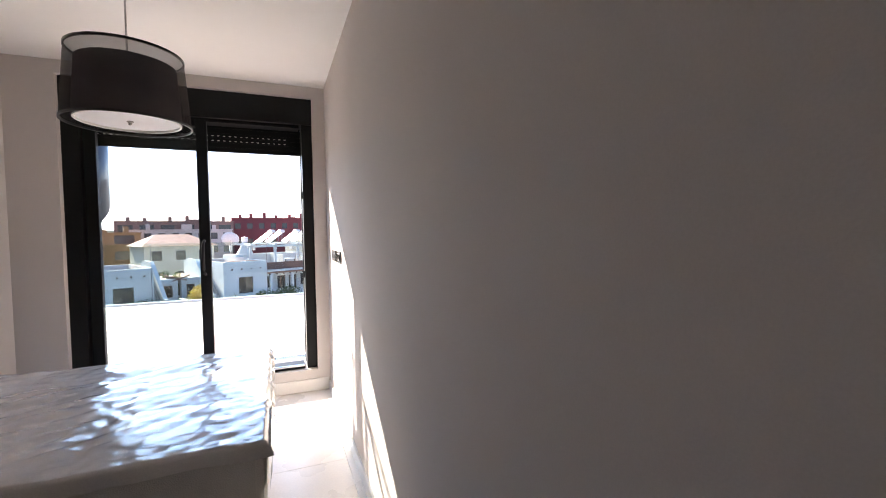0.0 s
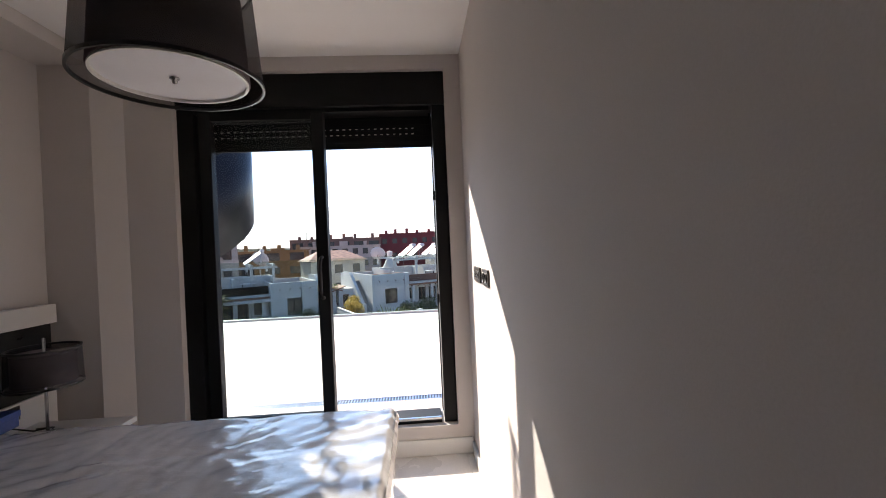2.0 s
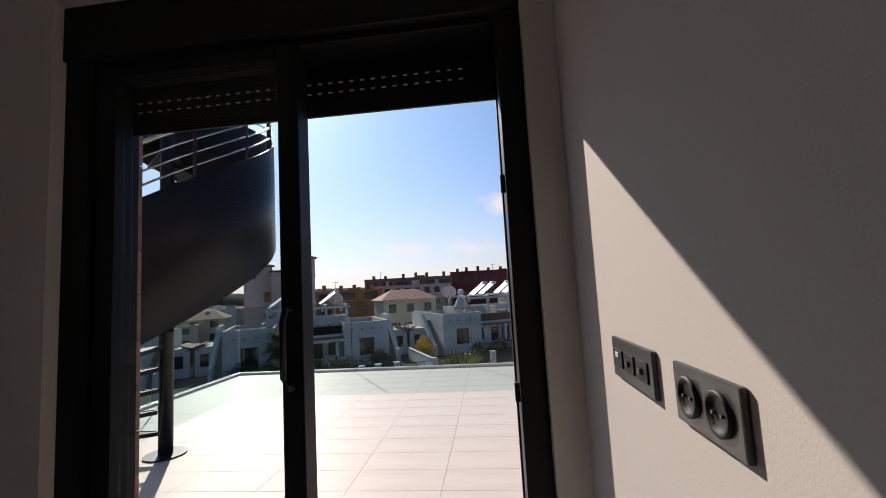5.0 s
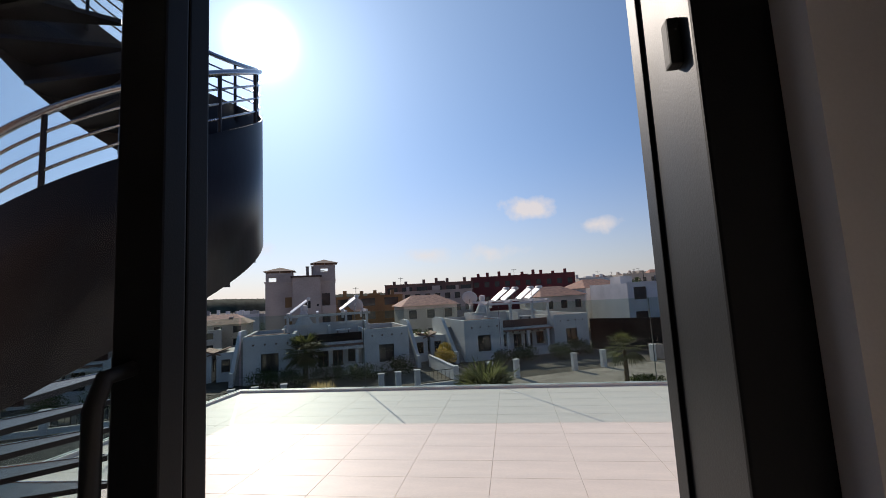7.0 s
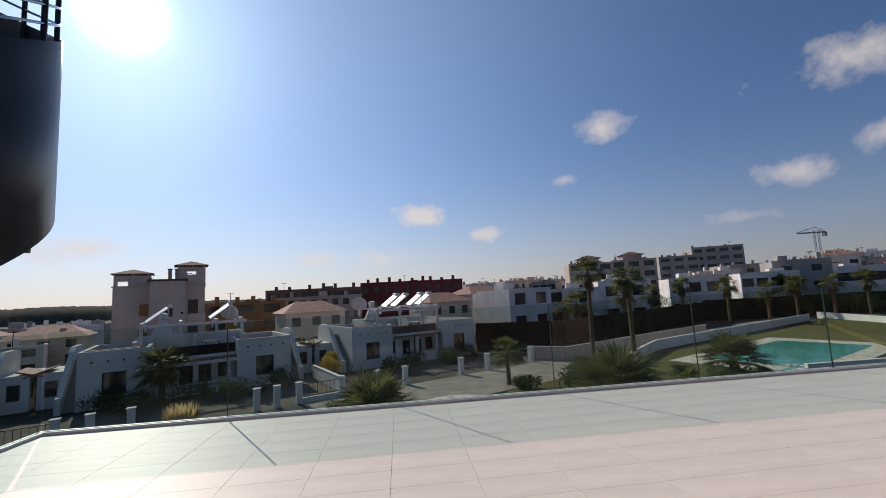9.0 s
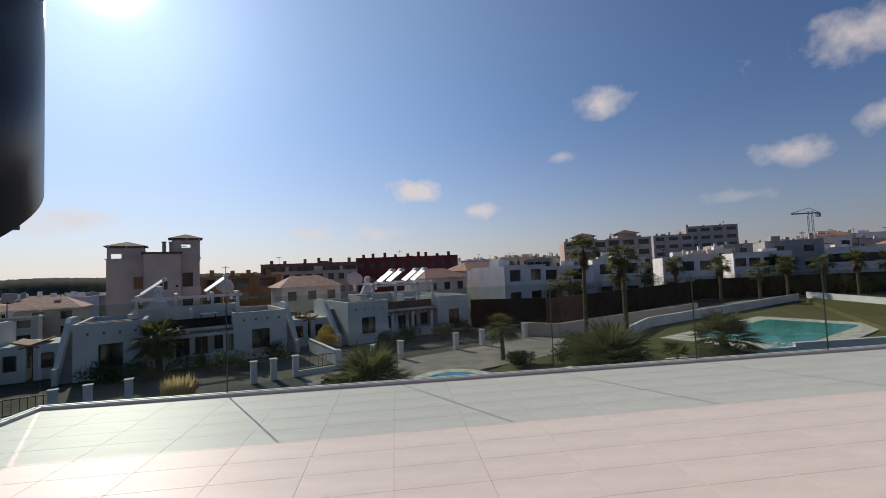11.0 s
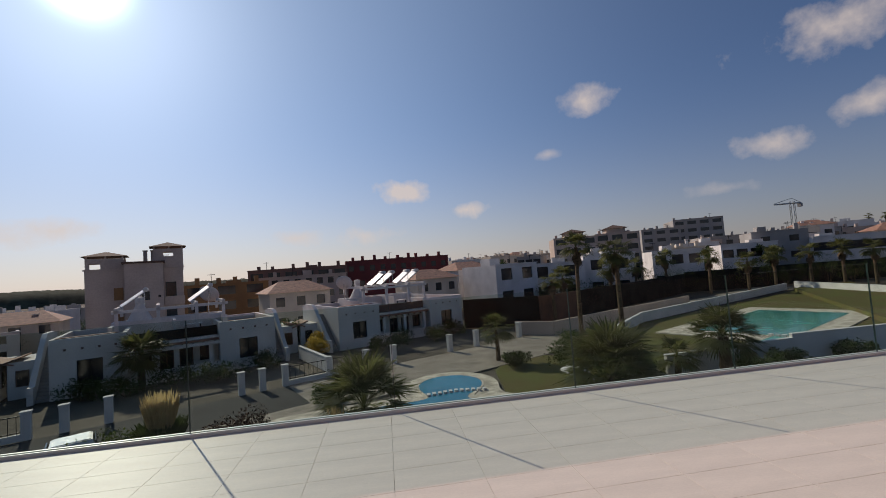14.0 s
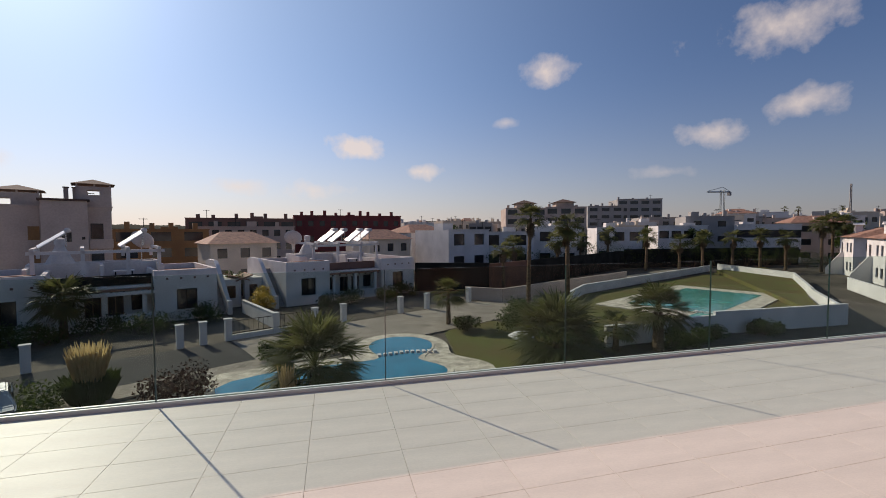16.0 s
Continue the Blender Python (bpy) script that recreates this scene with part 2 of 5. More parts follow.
M_OLDTILE = mat("weathered_roof_tile", (0.13, 0.075, 0.055), 0.9, vary=0.25, scale=1.5, fine=10, bump=0.5)
M_STRAW = mat("dry_plume", (0.52, 0.38, 0.20), 0.9, vary=0.2, scale=3, fine=30, spec=0.08)
M_DRYTWIG = mat("dry_reddish_shrub", (0.13, 0.07, 0.05), 0.9, vary=0.3, scale=2, fine=20, spec=0.08)
M_YELLOW = mat("yellow_flowering_leaf", (0.42, 0.27, 0.05), 0.7, vary=0.3, scale=2, fine=20)
M_TRUNK = mat("palm_trunk", (0.16, 0.115, 0.075), 0.95, vary=0.3, scale=4, fine=30, bump=0.9, stretch=(1, 1, 3), spec=0.08)
M_HEDGE = mat("dark_screen_fence", (0.022, 0.024, 0.022), 0.85, vary=0.3, scale=0.6, fine=9, bump=0.4, spec=0.08)
M_RUST = mat("rusty_brown_panel", (0.13, 0.062, 0.042), 0.8, vary=0.15, scale=0.8, fine=10)
M_HILL = mat("wooded_hill", (0.055, 0.065, 0.045), 1.0, vary=0.3, scale=0.02, fine=0.15, bump=0.0, spec=0.08)
M_CAR = mat("silver_car_paint", (0.28, 0.29, 0.30), 0.25, 0.6, vary=0.03, coat=0.6)
M_YELLOWSTEEL = mat("crane_paint", (0.30, 0.33, 0.33), 0.6, vary=0.1)


def see_light(m, color, share):
    """Thin leaves let part of the sunlight through."""
    n, l = m.node_tree.nodes, m.node_tree.links
    tr, mx = n.new("ShaderNodeBsdfTranslucent"), n.new("ShaderNodeMixShader")
    tr.inputs[0].default_value = (*color, 1)
    mx.inputs[0].default_value = share
    l.new(n["Principled BSDF"].outputs[0], mx.inputs[1])
    l.new(tr.outputs[0], mx.inputs[2])
    l.new(mx.outputs[0], n["Material Output"].inputs[0])


see_light(M_LEAF, (0.17, 0.175, 0.06), 0.4)
see_light(M_LEAF2, (0.10, 0.14, 0.03), 0.3)
see_light(M_STRAW, (0.62, 0.46, 0.22), 0.45)
see_light(M_YELLOW, (0.5, 0.34, 0.06), 0.4)


def plastic_film():
    """Clear crumpled wrapping over the mattress: glossy folds over the cloth below."""
    m = mat("wrapped_mattress_top", (0.74, 0.71, 0.68), 0.18, vary=0.06, scale=3, fine=240, bump=0.03, coat=0.9)
    n, l = m.node_tree.nodes, m.node_tree.links
    b = n["Principled BSDF"]
    co = n.new("ShaderNodeTexCoord")
    mp = n.new("ShaderNodeMapping")
    mp.inputs["Rotation"].default_value, mp.inputs["Scale"].default_value = (0, 0, radians(-24)), (1.0, 3.6, 1)
    l.new(co.outputs["Object"], mp.inputs[0])
    w = n.new("ShaderNodeTexNoise")
    w.inputs["Scale"].default_value, w.inputs["Detail"].default_value, w.inputs["Distortion"].default_value = 7.5, 5, 0.5
    l.new(mp.outputs[0], w.inputs[0])
    bp = n.new("ShaderNodeBump")
    bp.inputs["Strength"].default_value, bp.inputs["Distance"].default_value = 0.22, 0.01
    l.new(w.outputs[0], bp.inputs["Height"])
    l.new(bp.outputs[0], b.inputs["Normal"])
    l.new(bp.outputs[0], b.inputs["Coat Normal"])
    b.inputs["Coat Roughness"].default_value = 0.1
    return m


M_FILM = plastic_film()


def sheer_mat():
    """Organza outer skin of the lampshade: half see-through cloth."""
    m = mat("sheer_organza", (0.07, 0.062, 0.068), 0.85, vary=0.1, scale=10, fine=400, bump=0.1)
    n, l = m.node_tree.nodes, m.node_tree.links
    tr, mx = n.new("ShaderNodeBsdfTransparent"), n.new("ShaderNodeMixShader")
    mx.inputs[0].default_value = 0.62
    l.new(tr.outputs[0], mx.inputs[1])
    l.new(n["Principled BSDF"].outputs[0], mx.inputs[2])
    l.new(mx.outputs[0], n["Material Output"].inputs[0])
    return m


M_SHEER = sheer_mat()


# ---- mesh helpers ----
def link(name, bm, material, parent=None, label="", smooth=False):
    if "wall" in name or name == "pavilion":
        bmesh.ops.remove_doubles(bm, verts=bm.verts, dist=0.0002)
    me = bpy.data.meshes.new(name)
    bm.to_mesh(me)
    bm.free()
    me.materials.append(material)
    if smooth:
        me.polygons.foreach_set("use_smooth", [True] * len(me.polygons))
    ob = new(name, me)
    if parent:
        ob.parent = parent
    if label:
        ob["label"] = label
    return ob


def part(name, bm, material, parent, label="", smooth=False):
    return link(name, bm, material, parent, label, smooth)


def box(bm, x0, x1, y0, y1, z0, z1, bevel=0.0, m=None):
    vs = [bm.verts.new((x, y, z)) for x in (x0, x1) for y in (y0, y1) for z in (z0, z1)]
    fs = [bm.faces.new([vs[i] for i in f]) for f in ((0, 1, 3, 2), (4, 6, 7, 5), (0, 4, 5, 1), (2, 3, 7, 6), (0, 2, 6, 4), (1, 5, 7, 3))]
    if m:
        bmesh.ops.transform(bm, matrix=m, verts=vs)
    if bevel:
        es = list({e for f in fs for e in f.edges})
        bmesh.ops.bevel(bm, geom=es, offset=bevel, segments=2, affect="EDGES", profile=0.6)
    return bm


def slab(x0, x1, y0, y1, z0, z1, bevel=0.0):
    return box(bmesh.new(), x0, x1, y0, y1, z0, z1, bevel)


def tube(bm, pts, r, seg=8, cap=True, r2=None):
    """A round bar along points."""
    rings = []
    k = len(pts)
    for i, p in enumerate(pts):
        p = Vector(p)
        d = (Vector(pts[min(i + 1, k - 1)]) - Vector(pts[max(i - 1, 0)])).normalized()
        a = d.orthogonal().normalized() if abs(d.z) > 0.95 else d.cross(Vector((0, 0, 1))).normalized()
        b = d.cross(a)
        rad = r if r2 is None else r + (r2 - r) * i / (k - 1)
        rings.append([bm.verts.new(p + rad * (a * math.cos(t) + b * math.sin(t))) for t in (2 * math.pi * j / seg for j in range(seg))])
    for q, w in zip(rings, rings[1:]):
        for j in range(seg):
            bm.faces.new((q[j], q[(j + 1) % seg], w[(j + 1) % seg], w[j]))
    if cap:
        bm.faces.new(rings[0][::-1])
        bm.faces.new(rings[-1])
    return bm


def lathe(bm, profile, seg=40, centre=(0, 0, 0), close=False):
    """Turns (radius, height) pairs about z."""
    c = Vector(centre)
    rings = [[bm.verts.new(c + Vector((r * math.cos(2 * math.pi * j / seg), r * math.sin(2 * math.pi * j / seg), z))) for j in range(seg)] for r, z in profile]
    pairs = list(zip(rings, rings[1:])) + ([(rings[-1], rings[0])] if close else [])
    for q, w in pairs:
        for j in range(seg):
            bm.faces.new((q[j], q[(j + 1) % seg], w[(j + 1) % seg], w[j]))
    return bm


def holed(bm, x0, x1, z0, z1, y0, y1, holes):
    """A wall along x with openings (a, b, low, high) that go through it."""
    at = x0
    for a, b, lo, hi in sorted(holes):
        if a > at:
            box(bm, at, a, y0, y1, z0, z1)
        if lo > z0:
            box(bm, a, b, y0, y1, z0, lo)
        if hi < z1:
            box(bm, a, b, y0, y1, hi, z1)
        at = b
    if x1 > at:
        box(bm, at, x1, y0, y1, z0, z1)
    return bm


def thing(name, m, label, category, group=""):
    e = new(name)
    e.empty_display_size = 0.1
    e.matrix_world = m
    return tagged(e, label, category, group)


def structure(name, bm, material, label, category):
    return tagged(link(name, bm, material), label, category, kind="structure")


def prism(bm, outline, z0, z1):
    lo, hi = [bm.verts.new((x, y, z0)) for x, y in outline], [bm.verts.new((x, y, z1)) for x, y in outline]
    bm.faces.new(lo[::-1])
    bm.faces.new(hi)
    for i in range(len(lo)):
        j = (i + 1) % len(lo)
        bm.faces.new((lo[i], lo[j], hi[j], hi[i]))
    return bm


# ---- the bedroom ----
# back wall is set far behind the view so daylight falls off indoors
XL, YB, H = -2.45, -7.0, 2.53           # left wall, back wall, ceiling
WX0, WX1, WZ0, WZ1 = -1.77, -0.10, 0.18, 2.44   # window opening
structure("floor", slab(XL, 0, YB, 0.06, -0.14, -0.012), M_GROUT, "pale grout bed of the bedroom floor", "floor")
structure("ceiling", slab(XL - 0.2, 0.2, YB - 0.2, 0.26, H, H + 0.3), M_CEIL, "smooth white painted bedroom ceiling", "ceiling")
structure("wall_right", slab(0, 0.2, YB, 0, -0.14, H), M_WALL, "greige painted wall with a sharp patch of sunlight", "wall")
structure("wall_left", slab(XL - 0.2, XL, YB, 0, -0.14, H), M_WALL, "greige painted wall behind the headboard", "wall")
# never in view; dark colour added to soak up bounced daylight
structure("wall_back", slab(XL - 0.2, 0.2, YB - 0.2, YB, -0.14, H), M_BROWN, "unseen bedroom back wall, coloured dark to cut bounced light", "wall")
structure("wall_window", holed(bmesh.new(), XL - 0.2, 0.2, -0.14, H, 0, 0.26, [(WX0, WX1, WZ0, WZ1)]), M_WALL, "greige wall around the dark balcony door", "wall")
structure("wall_pilaster", prism(bmesh.new(), [(XL, -0.1), (-2.17, -0.1), (-2.05, 0), (XL, 0)], 0, H - 0.001), M_WALL, "greige pilaster in the bedroom corner", "wall")
structure("beam", slab(XL, -2.17, YB, -0.10, H - 0.075, H - 0.001), M_WALL, "shallow greige soffit along the wall", "beam")
sk = bmesh.new()
box(sk, -0.014, -0.0005, YB, -0.014, 0, 0.075, 0.003)
structure("baseboard", sk, M_WHITE, "low white baseboard along the wall", "baseboard")
structure("baseboard_window", slab(-2.02, -0.014, -0.016, -0.0005, 0, 0.10, 0.003), M_WHITE, "white baseboard under the balcony door", "baseboard")
FLOOR_OB = bpy.data.objects["floor"]
tm = None
for i in range(5):
    for j in range(12):
        x0, x1 = XL + i * 0.6, min(XL + i * 0.6 + 0.598, -0.001)
        y1 = 0.0 - j * 0.6
        y0 = max(y1 - 0.598, YB)
        if x1 - x0 > 0.02 and y1 - y0 > 0.02:
            part("tile", slab(x0, x1, y0, y1, -0.012, 0.0, 0.0012), M_FLOOR, FLOOR_OB)


def balcony_door():
    d = tagged(thing("door_1", pose(0, 0, 0), "dark anthracite sliding balcony door, one leaf slid open", "balcony door"), kind="structure")
    fr = bmesh.new()
    y0, y1 = 0.05, 0.25
    box(fr, WX0, WX0 + 0.10, y0, y1, WZ0, 2.23, 0.004)
    box(fr, WX1 - 0.082, WX1, y0, y1, WZ0, 2.23, 0.004)
    box(fr, WX0 + 0.10, WX1 - 0.10, y0, y1, WZ0, WZ0 + 0.018, 0.003)
    box(fr, WX0 + 0.10, WX1 - 0.10, y0 + 0.02, 0.205, 2.205, 2.23, 0.003)
    for x in (WX0 + 0.10, WX1 - 0.088):
        box(fr, x, x + 0.025, 0.205, 0.245, WZ0 + 0.018, 2.205, 0.002)
    part("frame", fr, M_FRAME, d)
    part("sill", slab(WX0 + 0.10, WX1 - 0.10, 0.05, 0.072, WZ0 + 0.018, WZ0 + 0.035, 0.003), M_STEEL, d, "thin aluminium threshold rail")
    sb = bmesh.new()
    box(sb, WX0, WX1, 0.035, 0.25, 2.23, WZ1, 0.005)
    part("shutter_box", sb, M_FRAME, d, "dark roller shutter box")
    for i in range(6):
        z = 2.0 + i * 0.038
        s = part("slat", slab(WX0 + 0.11, WX1 - 0.084, 0.213, 0.225, z, z + 0.0378, 0.001), M_FRAME, d, "dark roller shutter slat")
        if i in (2, 3):
            # no openings: solid white blocks stand for daylight coming through the slots
            hb = bmesh.new()
            for k in range(int((WX1 - WX0 - 0.3) / 0.042)):
                x = WX0 + 0.15 + k * 0.042
                box(hb, x, x + 0.016, 0.2115, 0.2265, z + 0.012, z + 0.018)
            part("slot_daylight", hb, M_WHITE, s, "row of white blocks standing for daylight through slots")
    for name, a, b, y in (("fixed_leaf", WX0 + 0.10, -0.885, 0.118), ("sliding_leaf", WX0 + 0.115, -0.88, 0.066)):
        lf = bmesh.new()
        w = 0.075
        box(lf, a, a + w, y, y + 0.045, WZ0 + 0.03, 2.215, 0.004)
        box(lf, b - w, b, y, y + 0.045, WZ0 + 0.03, 2.215, 0.004)
        box(lf, a + w, b - w, y, y + 0.045, WZ0 + 0.03, WZ0 + 0.085, 0.004)
        box(lf, a + w, b - w, y, y + 0.045, 2.165, 2.215, 0.004)
        leaf = part(name, lf, M_FRAME, d)
        pane = part("pane", slab(a + w, b - w, y + 0.017, y + 0.027, WZ0 + 0.085, 2.165), M_WINGLASS, leaf, "clear window glass")
        if name == "sliding_leaf":
            hd = bmesh.new()
            tube(hd, [(b - 0.04, y, 1.02), (b - 0.04, y - 0.04, 1.025), (b - 0.045, y - 0.05, 1.06), (b - 0.045, y - 0.05, 1.24), (b - 0.04, y - 0.04, 1.275), (b - 0.04, y, 1.28)], 0.011)
            part("handle", hd, M_HOLE, leaf, "black pull handle", True)
    lk = bmesh.new()
    for z in (0.95, 1.62):
        box(lk, WX1 - 0.097, WX1 - 0.0815, 0.08, 0.10, z, z + 0.06, 0.003)
    part("latch", lk, M_RUBBER, d, "small black lock keeper")


balcony_door()


def socket_plate(y0, y1, z0, z1, kind):
    t = thing("socket_plate" if kind == "socket" else "switch_plate", pose(0, (y0 + y1) / 2, (z0 + z1) / 2), "dark grey wall plate with two round sockets" if kind == "socket" else "dark grey wall plate with data and aerial outlets", "wall socket")
    w, h = (y1 - y0) / 2, (z1 - z0) / 2
    part("plate", slab(-0.009, -0.0005, -w, w, -h, h, 0.003), M_SOCKET, t)
    k = 2 if kind == "socket" else 3
    step = 2 * w * 0.9 / k
    for i in range(k):
        y = -w * 0.9 + step * (i + 0.5)
        if kind == "socket":
            rim = bmesh.new()
            lathe(rim, [(0.026, 0), (0.026, 0.005), (0.021, 0.005), (0.019, 0.001), (0.0005, 0.001)], 24)
            bmesh.ops.transform(rim, matrix=pose(-0.009, y, 0, 0, -90, 0), verts=rim.verts)
            o = part("outlet", rim, M_HOLE, t, "round black outlet well", True)
            pin = bmesh.new()
            for dy in (-0.0095, 0.0095):
                tube(pin, [(-0.0105, y + dy, 0), (-0.014, y + dy, 0)], 0.0025, 8)
            part("contact", pin, M_SOCKET, o)
        else:
            o = part("outlet", slab(-0.012, -0.0085, y - step * 0.38, y + step * 0.38, -h * 0.45, h * 0.45, 0.002), M_HOLE, t, "small black outlet insert")
            tube_b = bmesh.new()
            if i < 2:
                tube(tube_b, [(-0.012, y, 0), (-0.017, y, 0)], 0.006, 12)
                part("contact", tube_b, M_SOCKET, o)
            else:
                box(tube_b, -0.0135, -0.0118, y - 0.009, y + 0.009, 0.002, 0.012)
                part("tab", tube_b, M_WHITE, o, "small white shutter tab")


socket_plate(-0.575, -0.359, 1.122, 1.200, "data")
socket_plate(-0.812, -0.652, 1.122, 1.200, "socket")


def drum_lamp(name, m, r_top, r_bot, h, label, sheer=True):
    """A drum shade with a solid inner drum inside a sheer outer skin, rims and diffuser; origin at the shade's bottom."""
    t = thing(name, m, label, "lamp")
    outer = bmesh.new()
    lathe(outer, [(r_bot, 0), (r_top, h)], 56)
    part("outer_skin", outer, M_SHEER, t, "sheer dark organza skin", True)
    inner = bmesh.new()
    ri, rt = r_bot * 0.84, r_top * 0.86
    lathe(inner, [(ri, 0.012), (rt, h * 0.86), (rt - 0.004, h * 0.86), (ri - 0.004, 0.012)], 56, close=True)
    part("inner_drum", inner, M_SHADE, t, "dark grey-plum fabric drum", True)
    for z, r in ((0, r_bot), (h, r_top)):
        rim = bmesh.new()
        lathe(rim, [(r - 0.004, z - 0.005), (r + 0.003, z - 0.005), (r + 0.003, z + 0.005), (r - 0.004, z + 0.005)], 56, close=True)
        part("rim", rim, M_BLACK, t, "black bound rim")
    return t, ri


# pendant lamp over the bed
pl, ri = drum_lamp("pendant_lamp", pose(-0.99, -1.39, 1.82), 0.213, 0.238, 0.30, "dark plum drum pendant lamp with white diffuser, hanging from ceiling")
dif = bmesh.new()
lathe(dif, [(0.0005, 0.014), (ri - 0.03, 0.014), (ri - 0.008, 0.016), (ri - 0.008, 0.020), (0.0005, 0.020)], 56)
part("diffuser", dif, M_LINER, pl, "white diffuser disc")
ring = bmesh.new()
lathe(ring, [(ri - 0.012, 0.006), (ri - 0.004, 0.006), (ri - 0.004, 0.018), (ri - 0.012, 0.018)], 56, close=True)
part("ring", ring, M_WHITE, pl)
fin = bmesh.new()
lathe(fin, [(0.0005, -0.003), (0.006, -0.002), (0.008, 0.004), (0.008, 0.008), (0.013, 0.010), (0.013, 0.014)], 20)
part("finial", fin, M_STEEL, pl, "small metal finial", True)
rod = bmesh.new()
tube(rod, [(0, 0, 0.27), (0, 0, H - 1.82 - 0.02)], 0.004, 10)
part("rod", rod, M_STEEL, pl, "thin metal suspension rod")
can = bmesh.new()
lathe(can, [(0.0005, H - 1.86), (0.045, H - 1.855), (0.05, H - 1.8205), (0.0005, H - 1.8205)], 28)
part("canopy", can, M_WHITE, pl)


# bed with wrapped mattress
BX0, BX1, BY0, BY1, BZ = -2.38, -0.46, -2.05, -0.72, 0.585
bed = thing("bed", pose(0, 0, 0), "double bed with mattress still wrapped in clear plastic", "bed")
part("base", slab(BX0, BX1 - 0.02, BY0 + 0.02, BY1 - 0.02, 0.06, 0.29, 0.015), M_MATTRESS, bed, "beige fabric divan base")
for x in (BX0 + 0.12, BX1 - 0.14):
    for y in (BY0 + 0.14, BY1 - 0.14):
        lb = bmesh.new()
        tube(lb, [(x, y, 0), (x, y, 0.06)], 0.025, 12)
        part("leg", lb, M_BLACK, bed)
mt = bmesh.new()
box(mt, BX0, BX1, BY0, BY1, 0.29, BZ - 0.012, 0.035)
mattress = part("mattress", mt, M_MATTRESS, bed, "pale quilted mattress")
nx, ny = 150, 110
fv, ff = [], []
for j in range(ny + 1):
    for i in range(nx + 1):
        u, v = i / nx, j / ny
        x, y = BX0 - 0.0 + u * (BX1 - BX0 + 0.03), BY0 - 0.015 + v * (BY1 - BY0 + 0.03)
        p = Vector((x * 2.2 + y * 1.0, y * 9.0 - x * 4.5, 0))
        fold = abs(noise.noise(p)) ** 1.2 * 0.014 + noise.noise(Vector((x * 17, y * 17, 3))) * 0.004
        quilt = 0.012 * (abs(math.sin(x * 6.0)) * abs(math.sin(y * 6.0))) ** 0.5
        e = min(u, v, 1 - v, 1 - u)
        drop = 0.05 * max(0, 1 - e / 0.02) ** 2
        fv.append((x, y, BZ + fold + quilt - 0.006 - drop))
for j in range(ny):
    for i in range(nx):
        a = j * (nx + 1) + i
        ff.append((a, a + 1, a + nx + 2, a + nx + 1))
me = bpy.data.meshes.new("plastic_wrap")
me.from_pydata(fv, [], ff)
me.materials.append(M_FILM)
me.polygons.foreach_set("use_smooth", [True] * len(ff))
wrap = new("plastic_wrap", me)
wrap.parent = bed
wrap["label"] = "crumpled clear plastic wrapping with glossy folds"
# loose plastic skirt hanging at the foot, with a crumpled corner
sk_v, sk_f = [], []
n1, n2 = 70, 9
for i in range(n1 + 1):
    s = i / n1
    for j in range(n2 + 1):
        d = j / n2
        w = noise.noise(Vector((s * 9, d * 1.6, 7))) * 0.016 * d + 0.008
        sk_v.append((BX1 + 0.012 + w + 0.006 * math.sin(s * 21) * d, BY0 - 0.01 + s * (BY1 - BY0 + 0.03), BZ - 0.01 - 0.17 * d + 0.01 * noise.noise(Vector((s * 9, 2, 1)))))
for i in range(n1):
    for j in range(n2):
        a = i * (n2 + 1) + j
        sk_f.append((a, a + 1, a + n2 + 2, a + n2 + 1))
me = bpy.data.meshes.new("plastic_skirt")
me.from_pydata(sk_v, [], sk_f)
me.materials.append(M_FILM)
me.polygons.foreach_set("use_smooth", [True] * len(sk_f))
skirt = new("plastic_skirt", me)
skirt.parent = bed
# headboard: white band over black panel
hb = thing("headboard", pose(0, 0, 0), "white and black panel headboard fixed to the wall", "headboard")
part("top_band", slab(XL, XL + 0.07, -2.75, -0.13, 0.98, 1.085, 0.004), M_WHITE, hb, "white lacquered band")
part("panel", slab(XL, XL + 0.035, -2.75, -0.13, 0.60, 0.98, 0.003), M_BLACK, hb, "black panel")
part("lower_band", slab(XL, XL + 0.05, -2.75, -0.13, 0.10, 0.60, 0.003), M_WHITE, hb, "white lower board")
part("socket", slab(XL + 0.05, XL + 0.058, -0.46, -0.36, 0.52, 0.59, 0.002), M_SOCKET, hb, "dark socket plate")

# bedside table, drawer front to the room
nt = thing("bedside_table", pose(0, 0, 0), "white bedside table with a dark drawer gap", "bedside table")
nt0, nt1, ntx = -0.69, -0.25, -1.89
part("body", slab(XL + 0.055, ntx - 0.03, nt0 + 0.01, nt1 - 0.005, 0.10, 0.40, 0.004), M_WHITE, nt)
part("top", slab(XL + 0.055, ntx, nt0, nt1, 0.43, 0.46, 0.004), M_WHITE, nt)
part("gap", slab(XL + 0.06, ntx - 0.02, nt0 + 0.015, nt1 - 0.01, 0.40, 0.43), M_BLACK, nt, "black recessed gap")
part("drawer", slab(ntx - 0.03, ntx - 0.012, nt0 + 0.012, nt1 - 0.006, 0.12, 0.38, 0.003), M_WHITE, nt)
for y in (nt0 + 0.04, nt1 - 0.04):
    for x in (XL + 0.1, ntx - 0.07):
        lb = bmesh.new()
        tube(lb, [(x, y, 0), (x, y, 0.10)], 0.014, 10)
        part("leg", lb, M_STEEL, nt)

